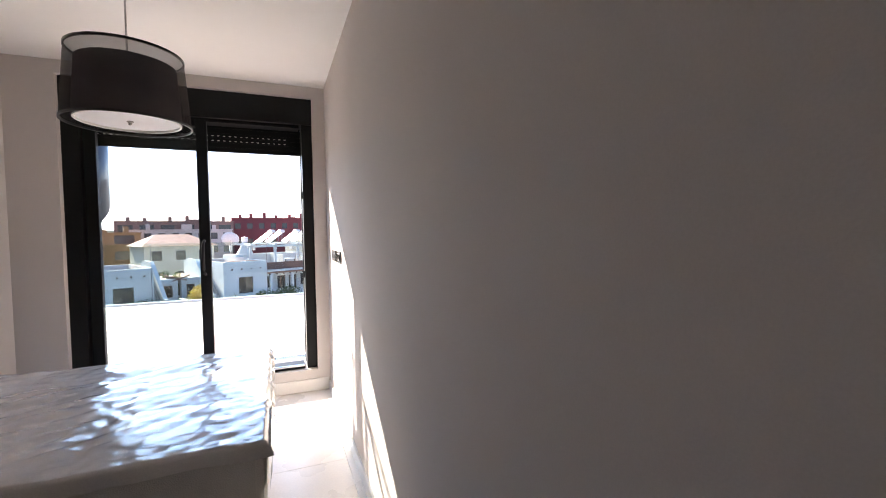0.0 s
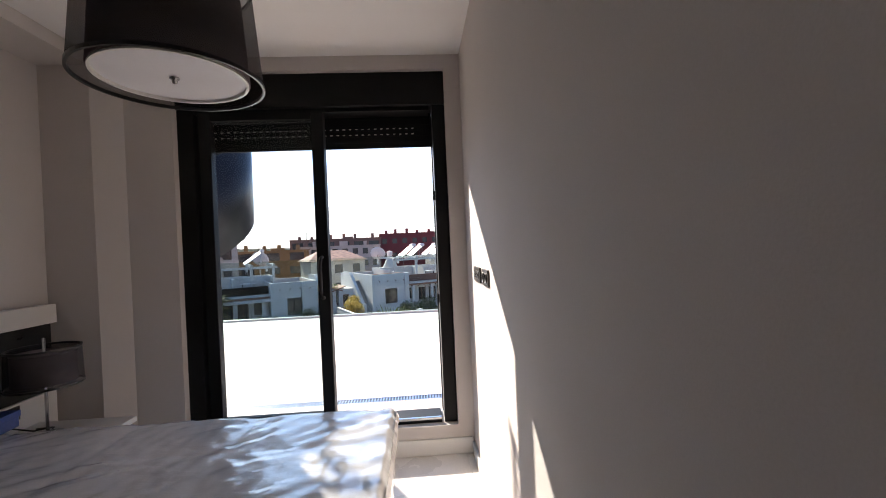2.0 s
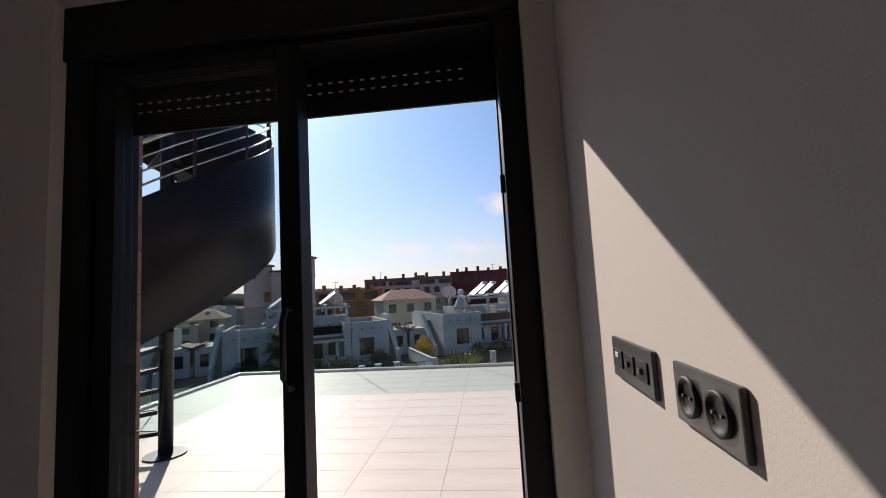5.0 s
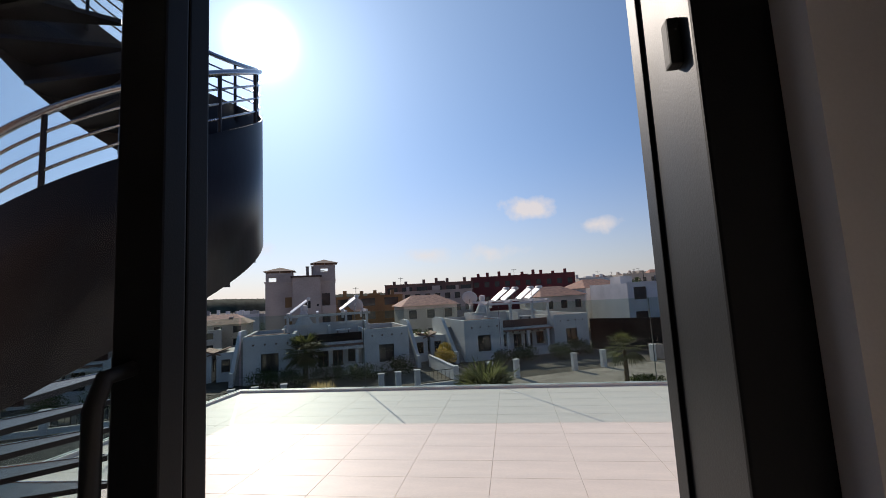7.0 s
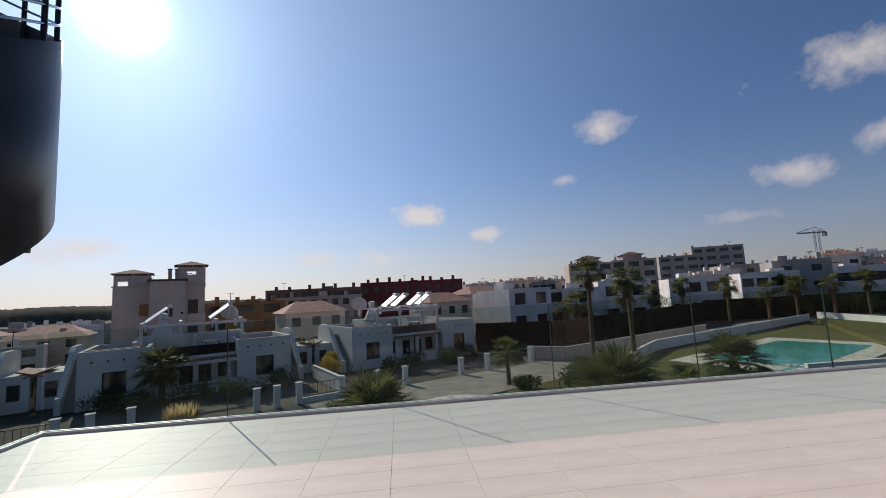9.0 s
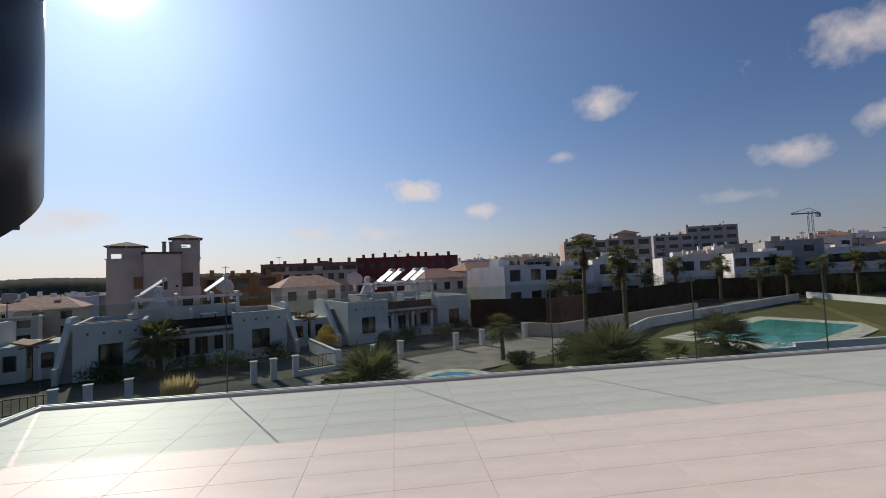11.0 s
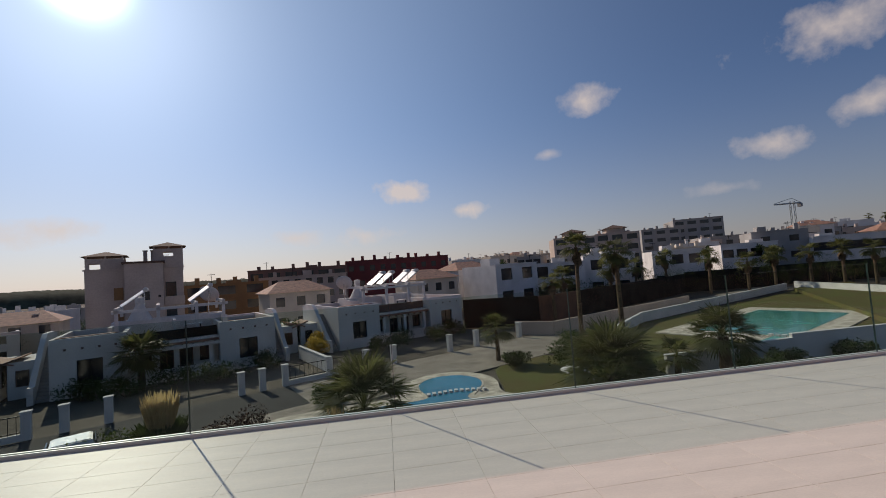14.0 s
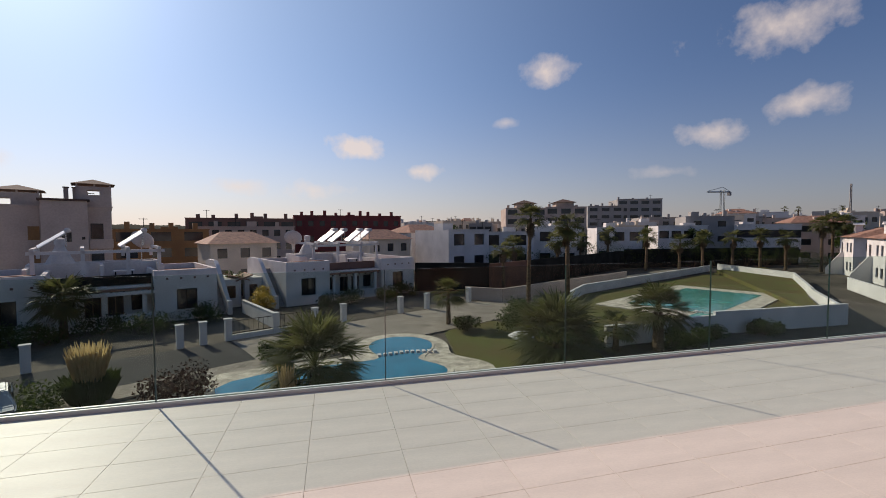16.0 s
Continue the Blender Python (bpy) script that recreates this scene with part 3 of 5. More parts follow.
tl, tri = drum_lamp("table_lamp", pose(-2.185, -0.45, 0.715), 0.144, 0.15, 0.18, "small dark drum table lamp on a thin chrome stem")
st = bmesh.new()
tube(st, [(0, 0, -0.245), (0, 0, 0.23)], 0.007, 12)
part("stem", st, M_STEEL, tl, "thin chrome stem", True)
bs = bmesh.new()
lathe(bs, [(0.0005, -0.255), (0.065, -0.255), (0.065, -0.247), (0.012, -0.240), (0.0005, -0.240)], 30)
part("foot", bs, M_STEEL, tl, "round chrome foot", True)
tp = bmesh.new()
lathe(tp, [(0.0005, 0.155), (0.128, 0.155), (0.128, 0.160), (0.0005, 0.160)], 30)
part("top_disc", tp, M_SHADE, tl)
cb = bmesh.new()
tube(cb, [(-2.40, -0.42, 0.55), (-2.36, -0.44, 0.50), (-2.30, -0.40, 0.468), (-2.24, -0.36, 0.468), (-2.20, -0.40, 0.468), (-2.26, -0.44, 0.470), (-2.30, -0.38, 0.47), (-2.22, -0.37, 0.47)], 0.004, 6)
tagged(link("power_cable", cb, M_CABLE, smooth=True), "black lamp cable coiled on the bedside table", "cable")

# brochures and a blue box lying on the bed by the headboard
bx = thing("blue_box", pose(-2.23, -1.0, BZ + 0.017, 0, 0, 6), "flat blue cardboard box lying on the bed", "box")
part("body", slab(-0.16, 0.16, -0.30, 0.30, 0, 0.065, 0.004), M_BLUE, bx)
part("lid", slab(-0.165, 0.165, -0.305, 0.305, 0.045, 0.072, 0.003), M_BLUE, bx)
for i, (dx, dy, a) in enumerate(((-0.03, -0.05, 10), (0.02, 0.12, -8))):
    b2 = slab(-0.105, 0.105, -0.148, 0.148, 0, 0.007, 0.001)
    ob = link("brochure", b2, M_WHITE)
    ob.matrix_world = pose(-2.215 + dx, -1.06 + dy, BZ + 0.0895 + 0.0075 * i, 0, 0, a)
    tagged(ob, "white printed brochure lying on the blue box", "brochure")
    part("printed_bar", slab(-0.08, 0.08, 0.02, 0.10, 0.007, 0.0078), M_GREY, ob, "grey printed picture block")


# ---- the terrace ----
TZ, RY, RX0, RX1 = 0.07, 5.42, -4.50, 9.4   # terrace level, front rail, left rail, far right end
GZ = -5.8                                    # the ground below
structure("terrace_slab", slab(RX0 - 0.14, RX1, 0.26, RY + 0.14, TZ - 0.40, TZ - 0.012), M_GROUT, "pale tiled roof terrace", "terrace")
TERRACE = bpy.data.objects["terrace_slab"]
fac = bmesh.new()
box(fac, XL - 4.0, XL - 0.2, 0.06, 0.26, GZ, 3.3)
box(fac, 0.2, RX1 + 3, 0.06, 0.26, GZ, 3.3)
box(fac, XL - 0.2, 0.2, 0.0, 0.26, H + 0.3, 3.3)
box(fac, XL - 0.2, 0.2, 0.0, 0.26, GZ, -0.14)
# out of view; the dark brown keeps its mirror image in the balustrade faint
structure("wall_outside", fac, M_BROWN, "unseen outside wall of the flat, dark brown to dim its reflection", "wall")
under = bmesh.new()
box(under, RX0 - 0.1, RX1, 0.262, RY + 0.1, GZ, TZ - 0.40)
structure("wall_below", under, M_RENDER, "white rendered storeys under the terrace", "wall")
# woodgrain cladding boards round the door, in the reveal and on the outer face
clad = tagged(thing("cladding", pose(0, 0, 0), "reddish woodgrain cladding boards beside the balcony door", "cladding"), kind="structure")
n_b = 14
for i in range(n_b):
    z0 = TZ + i * 0.185
    z1 = min(z0 + 0.181, 2.62)
    part("board", slab(WX1 - 0.052, WX1, 0.252, 0.345, z0, z1, 0.003), M_WOOD, clad)
    part("board", slab(WX1, 1.9, 0.262, 0.298, z0, z1, 0.003), M_WOOD, clad)
    part("board", slab(WX0, WX0 + 0.052, 0.252, 0.345, z0, z1, 0.003), M_WOOD, clad)
    part("board", slab(-2.3, WX0, 0.262, 0.298, z0, z1, 0.003), M_WOOD, clad)
structure("door_sill", slab(WX0 + 0.055, WX1 - 0.055, 0.252, 0.36, TZ - 0.01, WZ0 - 0.03, 0.004), M_TILE, "pale stone door sill", "sill")

# drain channel with a slotted grating
dr = thing("drain_channel", pose(0, 0, 0), "narrow slotted metal drain channel in the terrace floor", "drain")
part("channel", slab(-4.2, 6.0, 0.79, 0.88, TZ - 0.011, TZ - 0.004), M_DARKSTEEL, dr)
sl = bmesh.new()
for i in range(425):
    x = -4.2 + i * 0.024
    box(sl, x, x + 0.010, 0.795, 0.875, TZ - 0.004, TZ + 0.001)
tagged(part("grating", sl, M_STEEL, dr), kind="stuff")
part("rail", slab(-4.2, 6.0, 0.785, 0.793, TZ - 0.004, TZ + 0.002), M_STEEL, dr)
part("rail", slab(-4.2, 6.0, 0.877, 0.885, TZ - 0.004, TZ + 0.002), M_STEEL, dr)

# frameless glass balustrade: base channel, panels, dark seams
PITCH, GH = 1.955, 1.11
rail = thing("glass_balustrade", pose(0, 0, 0), "frameless greenish glass balustrade in a pale base channel", "balustrade")
bc = bmesh.new()
box(bc, RX0 - 0.03, RX1, RY - 0.03, RY - 0.008, TZ - 0.012, TZ + 0.035, 0.003)
box(bc, RX0 - 0.03, RX1, RY + 0.022, RY + 0.05, TZ - 0.012, TZ + 0.035, 0.003)
part("base_channel", bc, M_WHITE, rail, "pale metal base channel")
bc = bmesh.new()
box(bc, RX0 - 0.03, RX0 - 0.008, 0.40, RY - 0.03, TZ - 0.012, TZ + 0.035, 0.003)
box(bc, RX0 + 0.022, RX0 + 0.05, 0.40, RY - 0.03, TZ - 0.012, TZ + 0.035, 0.003)
part("base_channel", bc, M_WHITE, rail, "pale metal base channel")
part("seal", slab(RX0 + 0.06, RX1, RY - 0.007, RY - 0.001, TZ - 0.012, TZ + 0.032), M_GREY, rail, "grey glazing seal")
xs = [RX0 + 0.02] + [-2.54 + PITCH * i for i in range(7)]
for a, b in zip(xs, xs[1:]):
    part("pane", slab(a + 0.008, b - 0.008, RY, RY + 0.014, TZ + 0.02, TZ + GH), M_RAILGLASS, rail, "greenish glass panel")
    part("seam", slab(b - 0.0035, b + 0.0035, RY - 0.001, RY + 0.015, TZ + 0.02, TZ + GH), M_SEAM, rail, "dark panel edge")
ys = [0.45, 2.1, 3.76, RY - 0.02]
for a, b in zip(ys, ys[1:]):
    part("pane", slab(RX0, RX0 + 0.014, a + 0.008, b - 0.008, TZ + 0.02, TZ + GH), M_RAILGLASS, rail, "greenish glass panel")
    if b < RY - 0.1:
        part("seam", slab(RX0 - 0.001, RX0 + 0.015, b - 0.0035, b + 0.0035, TZ + 0.02, TZ + GH), M_SEAM, rail, "dark panel edge")


# ---- spiral staircase ----
SC, SR = Vector((-3.015, 2.05, 0)), 0.88


def spiral_stair():
    s = thing("spiral_staircase", pose(SC.x, SC.y, TZ), "dark steel spiral staircase with curved side panel", "staircase")
    rise = 0.0085                                # metres a degree

    def low(a):
        return 1.56 + rise * a - TZ              # underside of the side panel at the angle a

    def at(a, r, z):
        return Vector((r * math.cos(radians(a)), r * math.sin(radians(a)), z))

    pole = bmesh.new()
    tube(pole, [(0, 0, 0), (0, 0, 4.7)], 0.055, 20)
    part("pole", pole, M_DARKSTEEL, s, "dark steel centre column", True)
    fp = bmesh.new()
    lathe(fp, [(0.0005, 0), (0.16, 0), (0.16, 0.012), (0.0005, 0.012)], 24)
    part("base_plate", fp, M_DARKSTEEL, s)
    a0, a1 = -100, 335
    pan = bmesh.new()
    prev = None
    for i in range(int((a1 - a0) / 3) + 1):
        a = a0 + 3 * i
        ring = [pan.verts.new(at(a, r, z)) for r, z in ((SR, low(a)), (SR, low(a) + 1.0), (SR - 0.012, low(a) + 1.0), (SR - 0.012, low(a)))]
        if prev:
            for k in range(4):
                pan.faces.new((prev[k], ring[k], ring[(k + 1) % 4], prev[(k + 1) % 4]))
        prev = ring
    part("side_panel", pan, M_DARKSTEEL, s, "curved dark steel side panel", True)
    hr = bmesh.new()
    tube(hr, [at(a, SR - 0.02, low(a) + 1.40) for a in range(a0, a1, 5)], 0.021, 10)
    part("handrail", hr, M_STEEL, s, "round steel handrail", True)
    for k in range(3):
        rb = bmesh.new()
        tube(rb, [at(a, SR - 0.02, low(a) + 1.09 + 0.10 * k) for a in range(a0, a1, 6)], 0.008, 6)
        part("rail_bar", rb, M_STEEL, s, smooth=True)
    for a in range(a0 + 5, a1, 28):
        pb = bmesh.new()
        tube(pb, [at(a, SR - 0.02, low(a) + 0.86), at(a, SR - 0.02, low(a) + 1.40)], 0.013, 8)
        part("baluster", pb, M_DARKSTEEL, s)
    step_a = 0.178 / rise
    n = 0
    a = -176.0
    while a < a1 - 5:
        z = low(a) + 0.20
        tr = bmesh.new()
        m = [at(a + d, r, 0) for r, d in ((0.06, -4), (0.06, step_a + 8))] + [at(a + d, SR - 0.015, 0) for d in (step_a + 3.0, step_a * 0.66, step_a * 0.33, -1.5)]
        prism(tr, [(p.x, p.y) for p in m], z - 0.032, z)
        t = part("tread", tr, M_DARKSTEEL, s, "dark chequer-plate tread")
        nz = bmesh.new()
        p, q = at(a - 0.5, 0.08, z), at(a - 1.0, SR - 0.03, z)
        tube(nz, [p, q], 0.006, 6)
        part("nosing", nz, M_STEEL, t, "bright steel bar along the tread edge")
        a += step_a
        n += 1


spiral_stair()

# ---- the land ----
gr = bmesh.new()
R = 3000
for i in range(1):
    vs = [gr.verts.new(p) for p in ((-R, -R, GZ - 0.05), (R, -R, GZ - 0.05), (R, R, GZ - 0.05), (-R, R, GZ - 0.05))]
    gr.faces.new(vs)
structure("ground", gr, M_SOIL, "dry sandy ground between gardens and streets", "ground")
TOWN = pose(0, 0, GZ, 0, 0, 26)


def town(u, v, z=0.0):
    return TOWN @ Vector((u, v, z))


def laid(name, corners, z, material, label, category, thick=0.06):
    bm = bmesh.new()
    prism(bm, corners, z - thick, z)
    return structure(name, bm, material, label, category)


def tquad(u0, u1, v0, v1):
    return [tuple(town(u, v).xy) for u, v in ((u0, v0), (u1, v0), (u1, v1), (u0, v1))]


# one lane in two tones: this stretch's dark asphalt includes the shade on it
laid("road", tquad(-60, 7, 26.5, 32.0), GZ + 0.01, M_ASPHALT, "asphalt lane past the gardens, shade put into its dark tone", "road")
laid("road_paved", tquad(7, 34, 26.5, 32.0), GZ + 0.011, M_PAVE, "pale paved lane past the small pool", "road")
laid("pavement", tquad(-60, 34, 24.6, 26.5), GZ + 0.06, M_PAVE, "beige paved footpath", "pavement", 0.1)
laid("road_far", tquad(34.0, 90, 27.5, 33), GZ + 0.012, M_PAVE, "pale paved lane by the dark fence", "road")
laid("lawn", [(5.2, 20), (13.6, 20.5), (13.6, 31), (9.5, 34.5), (6.6, 30)], GZ + 0.03, M_LAWN, "patchy green lawn beside the small pool", "lawn")
laid("lawn_pool", [(16, 24.8), (36, 24.6), (62, 58), (26.8, 43.2), (19, 38)], GZ + 0.035, M_LAWN, "green lawn around the turquoise pool", "lawn")
laid("lawn_far", [(36, 24.6), (46, 33), (62, 45), (75, 60), (62, 58)], GZ + 0.5, M_LAWN, "raised green lawn behind a white wall", "lawn", 0.5)


# kidney-shaped pool: outline where a soft sum of two ovals falls to a level
def kidney(level):
    c = Vector((2.2, 24.6))
    pts = []
    for k in range(72):
        a = 2 * math.pi * k / 72
        d = Vector((math.cos(a), math.sin(a)))
        lo, hi = 0.1, 14.0
        for _ in range(26):
            mid = (lo + hi) / 2
            p = c + d * mid
            f = math.exp(-((p.x + 0.9) / 6.0) ** 2 - ((p.y - 22.2) / 2.5) ** 2) + 0.95 * math.exp(-((p.x - 3.0) / 2.2) ** 2 - ((p.y - 27.4) / 2.3) ** 2)
            lo, hi = (mid, hi) if f > level else (lo, mid)
        pts.append(tuple(c + d * lo))
    return pts


laid("pool_deck", kidney(0.16), GZ + 0.10, M_DECK, "beige stone paving round the kidney pool", "pool deck", 0.14)
pool = thing("swimming_pool", pose(0, 0, 0), "small kidney-shaped swimming pool with blue water", "swimming pool")
cop = bmesh.new()
prism(cop, kidney(0.385), GZ + 0.10, GZ + 0.135)
part("coping", cop, M_DECK, pool, "pale stone coping")
wt = bmesh.new()
prism(wt, kidney(0.43), GZ + 0.10, GZ + 0.14)
part("water", wt, M_WATER, pool, "clear blue water")
for i in range(11):
    x = 1.35 + i * 0.33
    part("divider_block", slab(x, x + 0.2, 25.55 - 0.06 * abs(i - 5), 25.85 - 0.06 * abs(i - 5), GZ + 0.10, GZ + 0.24, 0.01), M_RENDER, pool, "white divider block")

pb = thing("large_swimming_pool", TOWN, "large turquoise swimming pool with stone surround", "swimming pool")
part("deck", slab(37.5, 58.5, 11.6, 22.8, -0.1, 0.12), M_DECK, pb, "beige stone surround")
part("water", slab(40.4, 56, 13.4, 21, 0.05, 0.14), M_TURQ, pb, "turquoise water")
part("paddling_section", slab(36.4, 40.0, 11.0, 14.6, 0.0, 0.14), M_TURQ, pb, "shallow children's section")
for i in range(9):
    part("divider_block", slab(40.02, 40.3, 11.0 + i * 0.45, 11.3 + i * 0.45, 0.1, 0.3, 0.02), M_RENDER, pb, "white divider block")


# garden walls
def garden_wall(a, b, h, material=M_RENDER, label="low white rendered garden wall", th=0.22, name="garden_wall", base=GZ):
    a, b = Vector(a), Vector(b)
    d = (b - a).length
    m = pose(a.x, a.y, base, 0, 0, math.degrees(math.atan2(b.y - a.y, b.x - a.x)))
    t = thing(name, m, label, "wall")
    part("wall", slab(0, d, -th / 2, th / 2, 0, h), material, t)
    part("coping", slab(-0.02, d + 0.02, -th / 2 - 0.03, th / 2 + 0.03, h, h + 0.07, 0.01), material, t)
    return t


garden_wall((15.4, 23.9), (24.8, 24.7), 1.3)
garden_wall((24.8, 24.7), (37.2, 24.4), 1.55)
garden_wall((37.2, 24.4), (46, 32.6), 1.2)
garden_wall((46, 32.6), (61, 45), 1.3)
garden_wall((61, 45), (64.5, 60), 1.3)
garden_wall((18.5, 35.5), (27, 43.8), 1.0)
garden_wall((27, 43.8), (64, 61), 1.0)
garden_wall((60.0, 38.0), (44.5, 22.6), 1.4)
garden_wall((52.0, 30.0), (56.0, 26.0), 1.4)
garden_wall((46.5, 24.6), (50.5, 20.6), 1.4)
garden_wall((12.6, 43.8), (15.7, 41.2), 1.3, M_PINK, "low beige stone garden wall")
garden_wall((15.7, 41.2), (40, 53), 1.3, M_PINK, "low beige stone garden wall")
garden_wall((8.6, 51.4), (17, 48.2), 3.4, M_HEDGE, "tall dark screen fence round a plot", 0.15, "screen_fence")
garden_wall((17, 48.2), (24.0, 52.3), 3.3, M_RUST, "tall rusty brown screen panel", 0.16, "screen_fence")
garden_wall((24.0, 52.3), (53, 70), 3.3, M_HEDGE, "tall dark screen fence round a plot", 0.15, "screen_fence")
garden_wall((53, 70), (92, 66), 3.6, M_HEDGE, "tall dark screen fence round a plot", 0.15, "screen_fence")
garden_wall(town(-13.0, 44), town(-12.2, 33), 1.1)
garden_wall(town(10.5, 42), town(10.5, 33), 1.1)


# fence of white pillars with dark bars
def pillar_proto():
    t = thing("fence_pillar", pose(0, 0, -50), "square white rendered fence pillar with flat cap", "pillar", "fence pillars")
    part("shaft", slab(-0.2, 0.2, -0.2, 0.2, 0, 1.42, 0.015), M_RENDER, t)
    part("cap", slab(-0.24, 0.24, -0.24, 0.24, 1.42, 1.5, 0.012), M_RENDER, t)
    return t


pillar = pillar_proto()
PU = [-26, -23.5, -19.0, -16.5, -12.4, -9.5, -6.2, -4.7, -2.8, 4.1, 5.4, 6.9, 10.0, 13.0, 15.4, 21, 24, 29.5]
for i, u in enumerate(PU):
    m = TOWN @ pose(u, 32.3, 0)
    if i == 0:
        pillar.matrix_world = m
    else:
        copy_thing(pillar, m)
for i, (a, b) in enumerate(zip(PU, PU[1:])):
    if b - a < 1.0 or not (b <= -6 or a in (6.9, 10.0)):
        continue
    f = thing("metal_fence", TOWN @ pose(a + 0.2, 32.3, 0), "dark metal bar fence between white pillars", "fence", "bar fences")
    L = b - a - 0.4
    part("plinth", slab(0, L, -0.09, 0.09, 0, 0.35), M_RENDER, f, "low white plinth")
    for z in (0.42, 1.25):
        part("rail", slab(0, L, -0.02, 0.02, z, z + 0.05), M_FRAME, f)
    for k in range(int(L / 0.32)):
        x = 0.16 + k * 0.32
        part("bar", slab(x - 0.012, x + 0.012, -0.012, 0.012, 0.35, 1.28), M_FRAME, f)


# ---- houses ----
def window(parent, x0, x1, z0, z1, y, th, name="window", bars=1, shut=False):
    """A window set back in its opening: frame, glass, sill. Faces -y; y is the wall's face."""
    fr = bmesh.new()
    w = 0.06
    yy = y + th * 0.55
    box(fr, x0, x0 + w, yy, yy + 0.06, z0, z1)
    box(fr, x1 - w, x1, yy, yy + 0.06, z0, z1)
    box(fr, x0 + w, x1 - w, yy, yy + 0.06, z0, z0 + w)
    box(fr, x0 + w, x1 - w, yy, yy + 0.06, z1 - w, z1)
    for k in range(bars):
        x = x0 + (x1 - x0) * (k + 1) / (bars + 1)
        box(fr, x - 0.03, x + 0.03, yy, yy + 0.06, z0 + w, z1 - w)
    f = part(name, fr, M_DOOR if name == "door" else M_FRAME, parent)
    part("pane", slab(x0 + w, x1 - w, yy + 0.065, yy + 0.085, z0 + w, z1 - w), M_PANE, f)
    part("sill", slab(x0 - 0.05, x1 + 0.05, y - 0.06, y + th * 0.5, z0 - 0.06, z0), M_RENDER, f)


def block(parent, x0, x1, y0, y1, h, holes, parapet=0.5, material=M_RENDER, name="wall", th=0.28):
    """One rendered volume: front with openings, sides, back, roof deck below the parapet."""
    bm = holed(bmesh.new(), x0, x1, 0, h, y0, y0 + th, [q[:4] for q in holes])
    box(bm, x0, x0 + th, y0 + th, y1, 0, h)
    box(bm, x1 - th, x1, y0 + th, y1, 0, h)
    box(bm, x0 + th, x1 - th, y1 - th, y1, 0, h)
    w = part(name, bm, material, parent)
    part("roof", slab(x0 + th, x1 - th, y0 + th, y1 - th, h - parapet - 0.2, h - parapet), M_TERRACOTTA, parent, "terracotta roof terrace floor")
    for q in holes:
        window(parent, *q[:4], y0, th, "door" if q[2] < 0.2 else "window")
    return w


def stair_wing(parent, x, side, y0):
    """Outside stair along the house's flank, behind a solid wall that slopes down to the front."""
    steps = bmesh.new()
    for k in range(17):
        box(steps, min(x, x + side * 0.8), max(x, x + side * 0.8), y0 + 0.26 * k, y0 + 0.26 * (k + 1), 0, 0.205 * (k + 1))
    part("steps", steps, M_GREY, parent, "grey stair treads")
    pw = bmesh.new()
    prof = [(y0 - 0.5, 0), (8.4, 0), (8.4, 4.3), (7.2, 4.55), (4.9, 4.55), (4.2, 4.2), (1.0, 1.7), (y0 + 0.1, 1.2), (y0 - 0.5, 1.2)]
    xa = x + side * 0.8
    xo = xa + side * 0.34
    lo, hi = [pw.verts.new((xa, y, z)) for y, z in prof], [pw.verts.new((xo, y, z)) for y, z in prof]
    pw.faces.new(lo)
    pw.faces.new(hi[::-1])
    for i in range(len(prof)):
        j = (i + 1) % len(prof)
        pw.faces.new((lo[i], hi[i], hi[j], lo[j]))
    bmesh.ops.recalc_face_normals(pw, faces=pw.faces)
    part("stair_parapet", pw, M_RENDER, parent, "sloping white stair parapet")

    def flank(a, b, out):
        return (min(xo + side * a, xo + side * b), max(xo + side * a, xo + side * b))

    # entrance side under the stair: porch block, awning, door and windows
    xe = flank(0, 1.7, side)
    part("porch_wall", slab(*xe, 3.4, 8.3, 0, 2.75, 0.02), M_RENDER, parent)
    aw = slab(*flank(0.9, 2.5, side), 3.3, 6.4, 2.72, 2.84, 0.01)
    for v in aw.verts:
        v.co.z -= 0.32 * abs(v.co.x - xo) - 0.55
    part("awning", aw, M_TERRACOTTA, parent, "small tiled awning")
    for y, w, z0, z1 in ((4.0, 0.7, 0.9, 2.1), (5.2, 0.95, 0.05, 2.15), (6.8, 0.9, 0.9, 2.1)):
        f = part("window" if z0 > 0.5 else "door", slab(*flank(1.69, 1.73, side), y, y + w, z0, z1), M_DOOR, parent)
        part("pane", slab(*flank(1.731, 1.74, side), y + 0.08, y + w - 0.08, z0 + 0.08, z1 - 0.08), M_PANE, f)
    f = part("window", slab(xe[0] + 0.45, xe[0] + 1.2, 3.36, 3.41, 0.9, 2.1), M_DOOR, parent)
    part("pane", slab(xe[0] + 0.52, xe[0] + 1.13, 3.345, 3.358, 0.97, 2.03), M_PANE, f)


